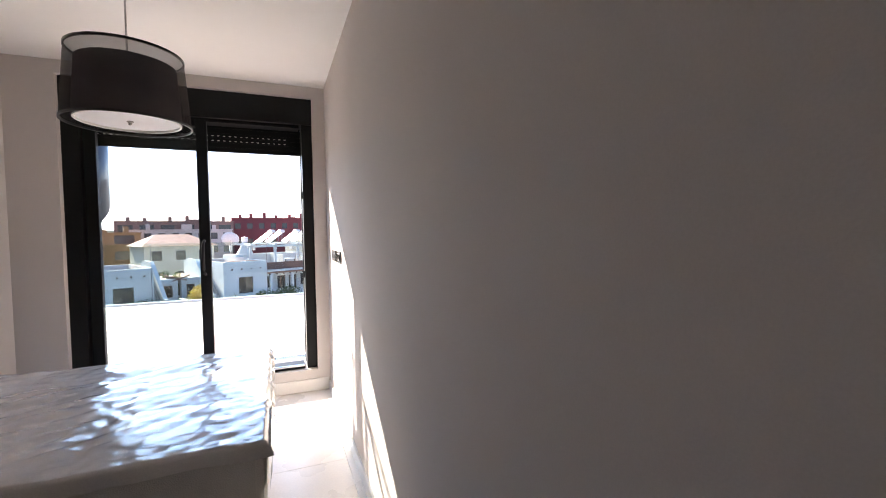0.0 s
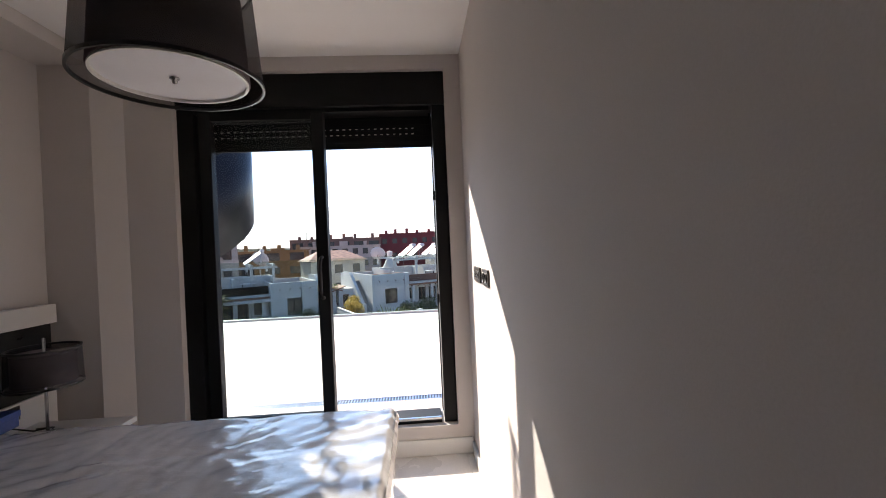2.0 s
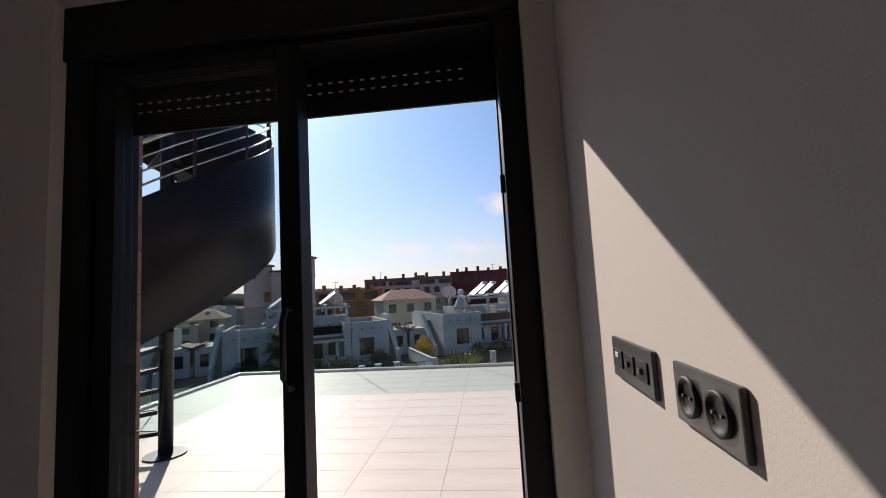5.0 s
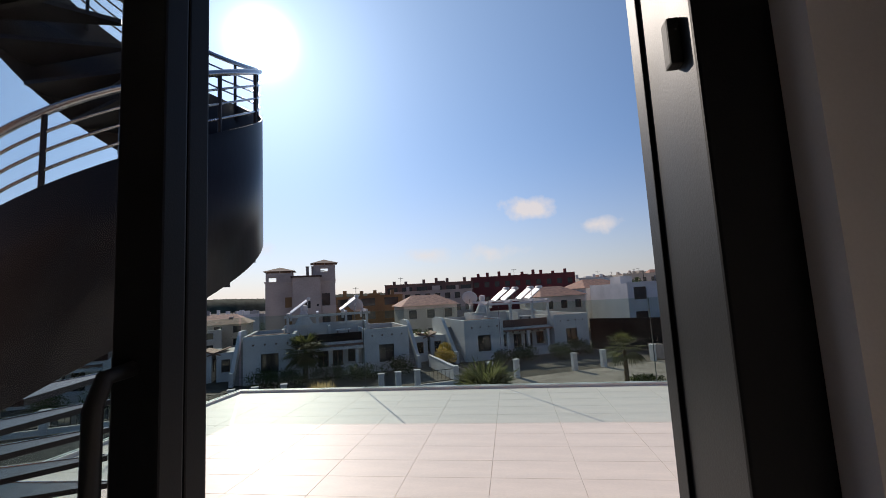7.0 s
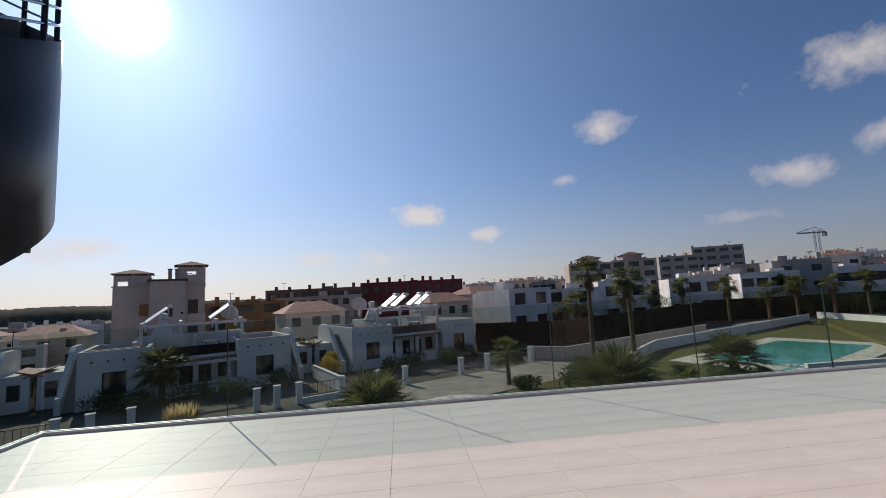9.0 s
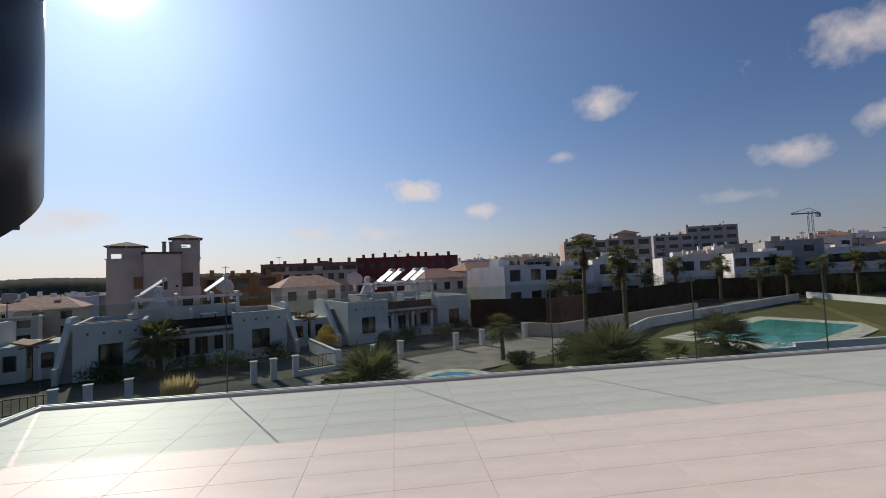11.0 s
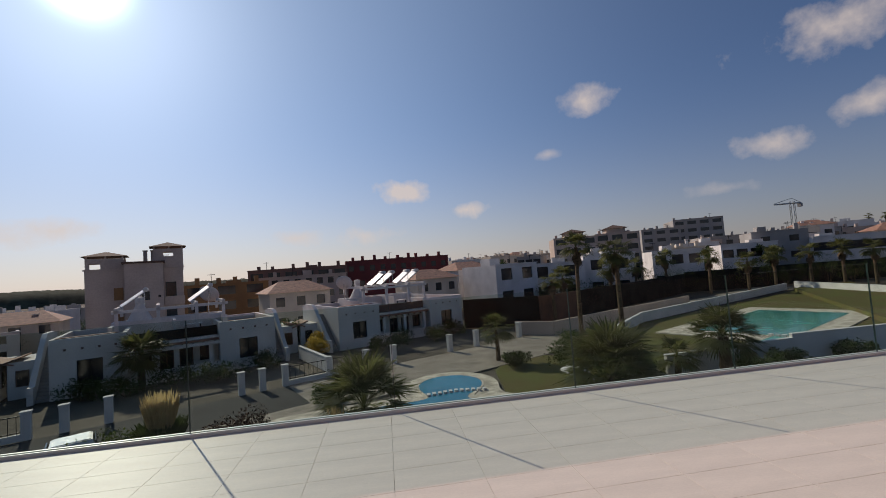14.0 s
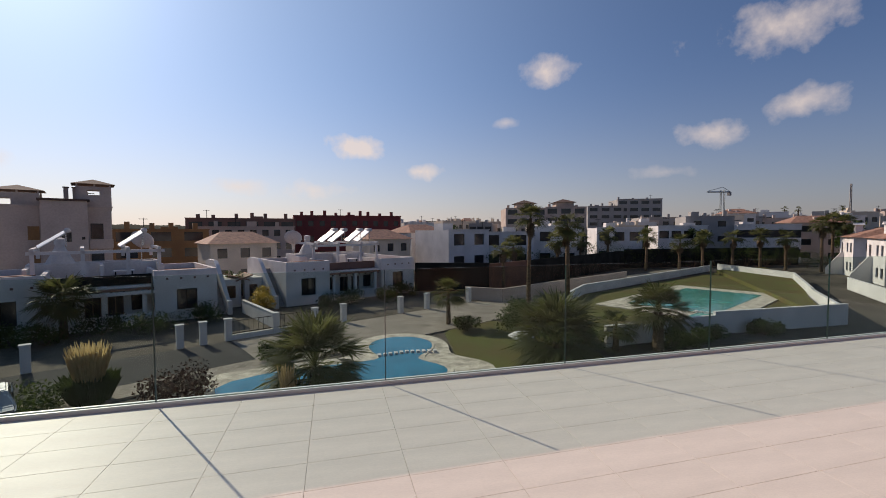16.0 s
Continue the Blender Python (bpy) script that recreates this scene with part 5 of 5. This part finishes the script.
for i in range(54):
    az = 10.5 + 1.05 * i
    d = 120 + (i * 53 % 17) * 7
    far_building("hillside_house", az, d, rh.uniform(5, 11), 8, 1.5 + d * math.tan(radians(rh.uniform(0.2, 1.35) + 0.5 * (az > 44))), 3, (M_RENDER, M_CREAM, M_RENDER, M_PINK, M_GREY)[i % 5],
                 "pale house among others on the slope", -round(az * 0.6) + rh.choice((-22, 0, 16)), rh.choice((1, 2, 3)), roof="hip" if i % 6 == 1 else "flat", ww=rh.uniform(1.0, 2.4), chimneys=rh.choice((1, 2, 3)))


def radio_mast():
    a = radians(58.7)
    t = thing("radio_mast", pose(330 * math.sin(a), 330 * math.cos(a), GZ), "pale lattice radio mast on the skyline", "mast")
    for dx in (-0.9, 0.9):
        leg = bmesh.new()
        tube(leg, [(dx, 0, 0), (dx * 0.5, 0, 33)], 0.3, 5)
        part("leg", leg, M_GREY, t)
    br = bmesh.new()
    for k in range(16):
        tube(br, [(-0.85 if k % 2 else 0.85, 0, 2 * k), (0.8 if k % 2 else -0.8, 0, 2 * k + 2)], 0.14, 4)
    part("bracing", br, M_GREY, t)


radio_mast()


# tower crane
def crane():
    a = radians(48.1)
    t = thing("tower_crane", pose(262 * math.sin(a), 262 * math.cos(a), GZ, 0, 0, 20), "grey tower crane on the skyline", "crane")
    mast = bmesh.new()
    for dx in (-0.8, 0.8):
        for dy in (-0.8, 0.8):
            tube(mast, [(dx, dy, 0), (dx, dy, 28)], 0.16, 5)
    for k in range(14):
        tube(mast, [(-0.8, -0.8, 2 * k), (0.8, -0.8, 2 * k + 2)], 0.1, 4)
        tube(mast, [(0.8, 0.8, 2 * k), (-0.8, 0.8, 2 * k + 2)], 0.1, 4)
    part("mast", mast, M_YELLOWSTEEL, t)
    jib = bmesh.new()
    tube(jib, [(-17, 0, 26.0), (9, 0, 27.4)], 0.35, 5)
    tube(jib, [(-17, 0, 26.4), (0, 0, 29.4), (9, 0, 27.6)], 0.13, 5)
    part("jib", jib, M_YELLOWSTEEL, t)
    part("counterweight", slab(7, 9, -0.7, 0.7, 25.4, 27.2), M_GREY, t)


crane()


# wooded hills on the horizon
def hill(name, az0, az1, dist, top, label):
    bm = bmesh.new()
    rows = []
    n = 420
    for i in range(n + 1):
        az = az0 + (az1 - az0) * i / n
        d = direction(az, 0)
        edge = min(1, 6 * min(i, n - i) / n)
        hgt = GZ + edge * (top - GZ) * (0.86 + 0.2 * noise.noise(Vector((az * 0.12, dist, 0)))) + 0.7 * noise.noise(Vector((az * 2.3, 1, dist))) + 1.1 * abs(noise.noise(Vector((az * 9.0, 4, dist))))
        rows.append([bm.verts.new(d * dist + Vector((0, 0, GZ - 1))), bm.verts.new(d * (dist + 14) + Vector((0, 0, (hgt + GZ) * 0.55))), bm.verts.new(d * (dist + 30) + Vector((0, 0, hgt))), bm.verts.new(d * (dist + 400) + Vector((0, 0, GZ - 1)))])
    for p, q in zip(rows, rows[1:]):
        for k in range(3):
            bm.faces.new((p[k], q[k], q[k + 1], p[k + 1]))
    tagged(link(name, bm, M_HILL, smooth=True), label, "hill", kind="structure")


hill("hill_left", -75, -6, 520, 11, "dark wooded ridge on the horizon")
hill("hill_right", -14, 95, 620, 17, "low brownish ridge behind the town")


# ---- plants ----
def palm(x, y, height, crown, label, fronds=34, trunk_r=0.17, base=GZ, droop=1.0, category="palm tree", seed=1, name="palm_tree"):
    """A palm: tapered ringed trunk, arching fronds made of many narrow leaflets."""
    rnd = random.Random(seed)
    t = thing(name, pose(x, y, base), label, category)
    tk = bmesh.new()
    k = max(6, int(height / 0.25))
    lean = rnd.uniform(-0.02, 0.02) * height
    prof = []
    for i in range(k + 1):
        z = height * i / k
        prof.append((Vector((lean * (z / height) ** 2, 0, z)), trunk_r * (1.25 - 0.35 * i / k) * (1.07 if i % 2 else 0.95)))
    seg = 10
    rings = [[tk.verts.new(c + Vector((r * math.cos(2 * math.pi * j / seg), r * math.sin(2 * math.pi * j / seg), 0))) for j in range(seg)] for c, r in prof]
    for q, w in zip(rings, rings[1:]):
        for j in range(seg):
            tk.faces.new((q[j], q[(j + 1) % seg], w[(j + 1) % seg], w[j]))
    part("trunk", tk, M_TRUNK, t, "ringed brown trunk")
    top = Vector((lean, 0, height))
    live, dead = ([], []), ([], [])
    for f in range(fronds):
        withered = height > 4 and f % 4 == 3
        verts, faces = dead if withered else live
        az = 2.399 * f + rnd.uniform(-0.3, 0.3)
        el = radians(rnd.uniform(-85, -50) if withered else rnd.uniform(-30, 85))
        length = crown * rnd.uniform(0.85, 1.12) * (0.6 if withered else 1.0)
        side = Vector((-math.sin(az), math.cos(az), 0))
        flat = Vector((math.cos(az), math.sin(az), 0))
        start = top - Vector((0, 0, rnd.uniform(0, 0.12 * height) if withered else 0))
        d1 = flat * math.cos(el) + Vector((0, 0, math.sin(el)))
        el2 = el - radians(16 * droop)
        d2 = flat * math.cos(el2) + Vector((0, 0, math.sin(el2)))
        hub = start + d1 * length * 0.5
        i0 = len(verts)
        verts += [start + side * 0.025, start - side * 0.025, hub - side * 0.015, hub + side * 0.015]
        faces.append((i0, i0 + 1, i0 + 2, i0 + 3))
        blades = 15
        up = side.cross(d2)
        for k in range(blades):
            a = radians(-85 + 170 * k / (blades - 1)) + rnd.uniform(-0.05, 0.05)
            bd = d2 * math.cos(a) + side * math.sin(a)
            bl = length * 0.55 * (0.72 + 0.28 * math.cos(a)) * rnd.uniform(0.88, 1.1)
            across = bd.cross(up).normalized() * (0.017 * crown + 0.012)
            mid = hub + bd * bl * 0.5 + up * 0.03
            tip = hub + bd * bl - Vector((0, 0, bl * rnd.uniform(0.08, 0.4) * droop))
            i0 = len(verts)
            verts += [hub, mid + across, tip, mid - across]
            faces.append((i0, i0 + 1, i0 + 2, i0 + 3))
    if dead[0]:
        me = bpy.data.meshes.new("dry_fronds")
        me.from_pydata([tuple(v) for v in dead[0]], [], dead[1])
        me.materials.append(M_TRUNK)
        c = new("dry_fronds", me)
        c.parent = t
        c["label"] = "withered brown hanging fronds"
    verts, faces = live
    me = bpy.data.meshes.new("crown")
    me.from_pydata([tuple(v) for v in verts], [], faces)
    me.materials.append(M_LEAF)
    c = new("crown", me)
    c.parent = t
    return t


def shrub(x, y, r, h, material, label, leaves=900, seed=1, base=GZ, name="shrub", leaf=1.0):
    """A bush: a few stems and many small leaves in uneven clumps."""
    rnd = random.Random(seed)
    t = thing(name, pose(x, y, base), label, "shrub")
    st = bmesh.new()
    for k in range(6):
        a = k * 1.05
        tube(st, [(0.05 * math.cos(a), 0.05 * math.sin(a), 0), (r * 0.5 * math.cos(a), r * 0.5 * math.sin(a), h * 0.6)], 0.03, 5, r2=0.012)
    part("stem", st, M_TRUNK, t)
    clumps = [(Vector((rnd.uniform(-1, 1) * r * 0.7, rnd.uniform(-1, 1) * r * 0.7, h * rnd.uniform(0.3, 0.85))), r * rnd.uniform(0.3, 0.5)) for _ in range(12)]
    verts, faces = [], []
    for i in range(int(leaves * 1.7)):
        c, cr = clumps[i % 12]
        d = Vector((rnd.gauss(0, 1), rnd.gauss(0, 1), rnd.gauss(0, 1))).normalized()
        p = c + d * cr * rnd.uniform(0.6, 1.1)
        p.z = max(0.03, p.z)
        a = Vector((rnd.gauss(0, 1), rnd.gauss(0, 1), rnd.gauss(0, 1))).normalized() * 0.09 * leaf
        b = d.cross(a).normalized() * 0.045 * leaf
        i0 = len(verts)
        verts += [p - a, p + b, p + a, p - b]
        faces.append((i0, i0 + 1, i0 + 2, i0 + 3))
    me = bpy.data.meshes.new("foliage")
    me.from_pydata([tuple(v) for v in verts], [], faces)
    me.materials.append(material)
    c = new("foliage", me)
    c.parent = t
    return t


def plume_grass(x, y, r, h, plumes, label, seed):
    rnd = random.Random(seed)
    t = thing("pampas_grass", pose(x, y, GZ), label, "grass")
    for nm, n, m, z0, hh, sp in (("blades", 500, M_LEAF2, 0, h * 0.5, 0.85), ("plumes", plumes * 2, M_STRAW, h * 0.3, h, 0.6)):
        verts, faces = [], []
        for i in range(n):
            a = rnd.uniform(0, 6.283)
            rr = r * sp * math.sqrt(rnd.random())
            b = Vector((0.55 * rr * math.cos(a), 0.55 * rr * math.sin(a), z0 * (0.8 + 0.3 * rnd.random())))
            tip = Vector((rr * math.cos(a), rr * math.sin(a), hh * rnd.uniform(0.75, 1.0)))
            s = Vector((-math.sin(a), math.cos(a), 0)) * (0.035 if nm == "blades" else 0.055)
            mid = b.lerp(tip, 0.55) + Vector((0, 0, 0.1 * h))
            i0 = len(verts)
            verts += [b - s * 0.6, b + s * 0.6, mid + s, tip, mid - s]
            faces.append((i0, i0 + 1, i0 + 2, i0 + 3, i0 + 4))
        me = bpy.data.meshes.new(nm)
        me.from_pydata([tuple(v) for v in verts], [], faces)
        me.materials.append(m)
        o = new(nm, me)
        o.parent = t
    return t


palm(16.8, 37.4, 8.5, 1.8, "tall slim palm with a ringed trunk", 48, 0.17, seed=2, droop=1.3)
palm(17.6, 31.9, 7.6, 1.65, "tall slim palm beside the pool wall", 48, 0.17, seed=3, droop=1.3)
palm(18.9, 48.3, 5.0, 1.7, "palm beside the brown screen fence", 40, 0.19, seed=4)
palm(-1.9, 20.6, 1.3, 2.7, "bushy low palm beside the kidney pool", 90, 0.26, seed=5, droop=0.75)
palm(10.5, 21.3, 1.3, 3.0, "bushy low palm on the lawn", 110, 0.28, seed=6, droop=0.75)
palm(18.0, 22.4, 2.4, 2.1, "palm behind the garden wall", 80, 0.28, seed=7, droop=0.9)
palm(7.6, 32.6, 2.4, 1.6, "thin young palm near the fence", 40, 0.15, seed=8)
palm(15.4, 22.9, 1.4, 1.4, "small palm by the garden wall", 30, 0.16, seed=9)
palm(-19.1, 35.7, 2.5, 2.3, "bushy palm in front of the white house", 60, 0.2, seed=10)
for i, (az, d, hh) in enumerate(((28.7, 66, 5.6), (35.2, 82, 6.4), (39.6, 84, 6.0), (43.2, 87, 5.0), (45.6, 91, 5.6), (22.9, 60, 5.0), (31.8, 79, 5.4), (48.5, 92, 5.8),
                                 (56.0, 96, 8.0), (56.8, 98, 8.6), (57.6, 96, 8.2), (51, 95, 6.0), (53.2, 97, 5.6))):
    a = radians(az)
    palm(d * math.sin(a), d * math.cos(a), hh, 2.2, "palm among the white villas", 44, 0.2, seed=20 + i, droop=1.2)
for i, (az, d) in enumerate(((-47, 92), (-46, 95), (-44.6, 90), (53.5, 205), (54.6, 210), (58, 210))):
    a = radians(az)
    palm(d * math.sin(a), d * math.cos(a), 7.4 if az < 0 else 15, 1.5, "distant palm on the skyline", 24, 0.2, seed=50 + i, droop=1.2)
plume_grass(-11.2, 22.3, 1.4, 2.7, 160, "pampas grass with dry golden plumes", 4)
plume_grass(-2.9, 18.9, 0.7, 2.1, 50, "small pampas grass with dry plumes", 5)
shrub(-7.9, 22.0, 1.7, 0.85, M_DRYTWIG, "dry reddish shrub beside the path", 1200, 3)
shrub(-4.5, 26.9, 0.8, 0.95, M_LEAF2, "small round shrub by the pool deck", 700, 4)
shrub(-12.8, 21.0, 1.4, 1.0, M_LEAF2, "low dark green shrub", 900, 5)
for i, (x, y, r, h) in enumerate(((8.2, 30.5, 1.0, 1.0), (12.8, 26.0, 1.7, 1.6), (14.0, 24.3, 1.4, 1.5), (12.0, 30.0, 1.6, 1.4), (14.5, 33.5, 1.6, 1.5), (20.0, 23.0, 1.3, 1.0), (23, 23.4, 1.0, 0.9), (28, 23.6, 1.0, 0.9))):
    shrub(x, y, r, h, M_LEAF2, "dark green garden shrub", 1100, 10 + i)
for i, u in enumerate((-24, -20.5, -16, -5, -2.4, 0.5, 3.4, 7.0, 17.5, 20.5, 23.5, 27)):
    p = town(u, 40.2 if i % 2 else 38.8)
    shrub(p.x, p.y, 1.5, 1.3, M_LEAF2, "dark green hedge shrub before the house", 800, 40 + i)
for i, (u, v, h) in enumerate(((11.8, 40.5, 2.0), (12.6, 43.5, 2.4), (11.0, 47, 3.6))):
    p = town(u, v)
    shrub(p.x, p.y, 1.2, h, M_YELLOW if i < 2 else M_LEAF2, "yellow flowering shrub between the houses" if i < 2 else "tall green shrub between the houses", 900, 60 + i)
for i in range(22):
    a = radians(21 + 1.7 * i)
    d = 74 + 1.6 * i
    shrub(d * math.sin(a), d * math.cos(a), 2.4, 3.4 + (i * 7 % 5) * 0.4, M_LEAF2, "dark green hedge tree by the villas", 500, 80 + i)
for i in range(14):
    a = radians(-50 + 2.2 * i)
    d = 74 + (i * 13 % 7) * 7
    shrub(d * math.sin(a), d * math.cos(a), 2.4, 2.6, M_LEAF2, "dark green tree by the car park", 450, 120 + i)


for i in range(40):
    a = radians(9 + 1.4 * i)
    d = 108 + (i * 29 % 13) * 8
    shrub(d * math.sin(a), d * math.cos(a), 2.6, 7.3 + d * math.tan(radians(0.1 + (i * 7 % 6) * 0.22)), M_LEAF2, "dark tree among the houses on the slope", 700, 160 + i, name="tree", leaf=3.0)


# ---- vehicles ----
def car(m, paint, label):
    t = thing("car", m, label, "car", "parked cars")
    body = bmesh.new()
    side = [(-2.0, 0.30), (2.0, 0.30), (2.08, 0.62), (1.95, 0.80), (1.05, 0.92), (0.45, 1.38), (-1.0, 1.42), (-1.75, 0.98), (-2.05, 0.88)]
    lo, hi = [body.verts.new((x, -0.85 if z < 1 else -0.66, z)) for x, z in side], [body.verts.new((x, 0.85 if z < 1 else 0.66, z)) for x, z in side]
    body.faces.new(lo)
    body.faces.new(hi[::-1])
    for i in range(len(side)):
        j = (i + 1) % len(side)
        body.faces.new((lo[i], hi[i], hi[j], lo[j]))
    bmesh.ops.recalc_face_normals(body, faces=body.faces)
    bmesh.ops.bevel(body, geom=body.edges[:], offset=0.05, segments=2, affect="EDGES")
    part("body", body, paint, t)
    gl = bmesh.new()
    for prof in ([(1.0, 0.96), (0.5, 1.33)], [(-1.05, 1.37), (-1.7, 1.0)]):
        (xa, za), (xb, zb) = prof
        w = 0.6
        vs = [gl.verts.new(p) for p in ((xa + 0.02, -w, za + 0.02), (xa + 0.02, w, za + 0.02), (xb + 0.02, w * 0.95, zb + 0.02), (xb + 0.02, -w * 0.95, zb + 0.02))]
        gl.faces.new(vs)
    part("windscreen", gl, M_PANE, t)
    for y in (-0.79, 0.79):
        part("side_window", slab(-0.95, 0.45, y - 0.03, y + 0.03, 0.97, 1.3, 0.01), M_PANE, t)
    for x in (-1.25, 1.3):
        for y in (-0.80, 0.80):
            wb = bmesh.new()
            tube(wb, [(x, y - 0.1, 0.31), (x, y + 0.1, 0.31)], 0.31, 18)
            wh = part("wheel", wb, M_RUBBER, t)
            rb = bmesh.new()
            tube(rb, [(x, y - 0.105, 0.31), (x, y + 0.105, 0.31)], 0.19, 12)
            part("rim", rb, M_STEEL, wh)
    return t


car(pose(-14.1, 21.1, GZ, 0, 0, 122), M_CAR, "silver car parked on the lane below")
for i in range(9):
    a = radians(-46 + 2.0 * i)
    d = 86 + (i % 3) * 6
    car(pose(d * math.sin(a), d * math.cos(a), GZ, 0, 0, 20 + 8 * i), (M_CAR, M_RENDER, M_BLACK)[i % 3], "small car parked in the distant car park")

# folded canopy by the lawn
for x, y in ((10.4, 25.3),):
    t = thing("sun_canopy", pose(x, y, GZ, 0, 24, 0), "white folded sun canopy on the lawn", "canopy")
    tp = bmesh.new()
    lathe(tp, [(0.001, 1.1), (0.8, 0.7), (1.1, 0.35), (1.1, 0.3), (0.001, 0.5)], 12)
    part("cloth", tp, M_RENDER, t)
    p = bmesh.new()
    tube(p, [(0, 0, 0), (0, 0, 1.05)], 0.03, 6)
    part("pole", p, M_STEEL, t)

# ---- terrace tiles, nearest as pieces ----
TW, TD = 0.61, 0.305
rest = bmesh.new()
count = 0
shared = {}
nxs = int((RX1 - RX0) / TW) + 1
for j in range(int((RY - 0.04 - 0.345) / TD) + 1):
    for i in range(nxs):
        x0 = -0.63 - TW * 7 + TW * i + 0.0
        x1 = x0 + TW - 0.002
        y1 = RY - 0.04 - TD * j
        y0 = y1 - TD + 0.002
        x0, x1, y0 = max(x0, RX0 + 0.06), min(x1, RX1), max(y0, 0.365)
        if x1 - x0 < 0.03 or y1 - y0 < 0.03 or (y0 < 0.885 and y1 > 0.785 and y1 - y0 < 0.1):
            continue
        if y0 < 0.89 and y1 > 0.89:
            y0 = 0.89
        elif y0 < 0.89 and y1 > 0.78:
            y1 = 0.78
        if y1 - y0 < 0.03:
            continue
        if x0 < 4.0 and count < 300:
            key = (round(x1 - x0, 3), round(y1 - y0, 3))
            if key not in shared:
                me = bpy.data.meshes.new("tile")
                b = slab(0, x1 - x0, 0, y1 - y0, TZ - 0.012, TZ, 0.0015)
                b.to_mesh(me)
                b.free()
                me.materials.append(M_TILE)
                shared[key] = me
            ob = new("tile", shared[key])
            ob.location = (x0, y0, 0)
            ob.parent = TERRACE
            count += 1
        else:
            box(rest, x0, x1, y0, y1, TZ - 0.012, TZ)
o = link("tile_field", rest, M_TILE, TERRACE)
tagged(o, kind="stuff")
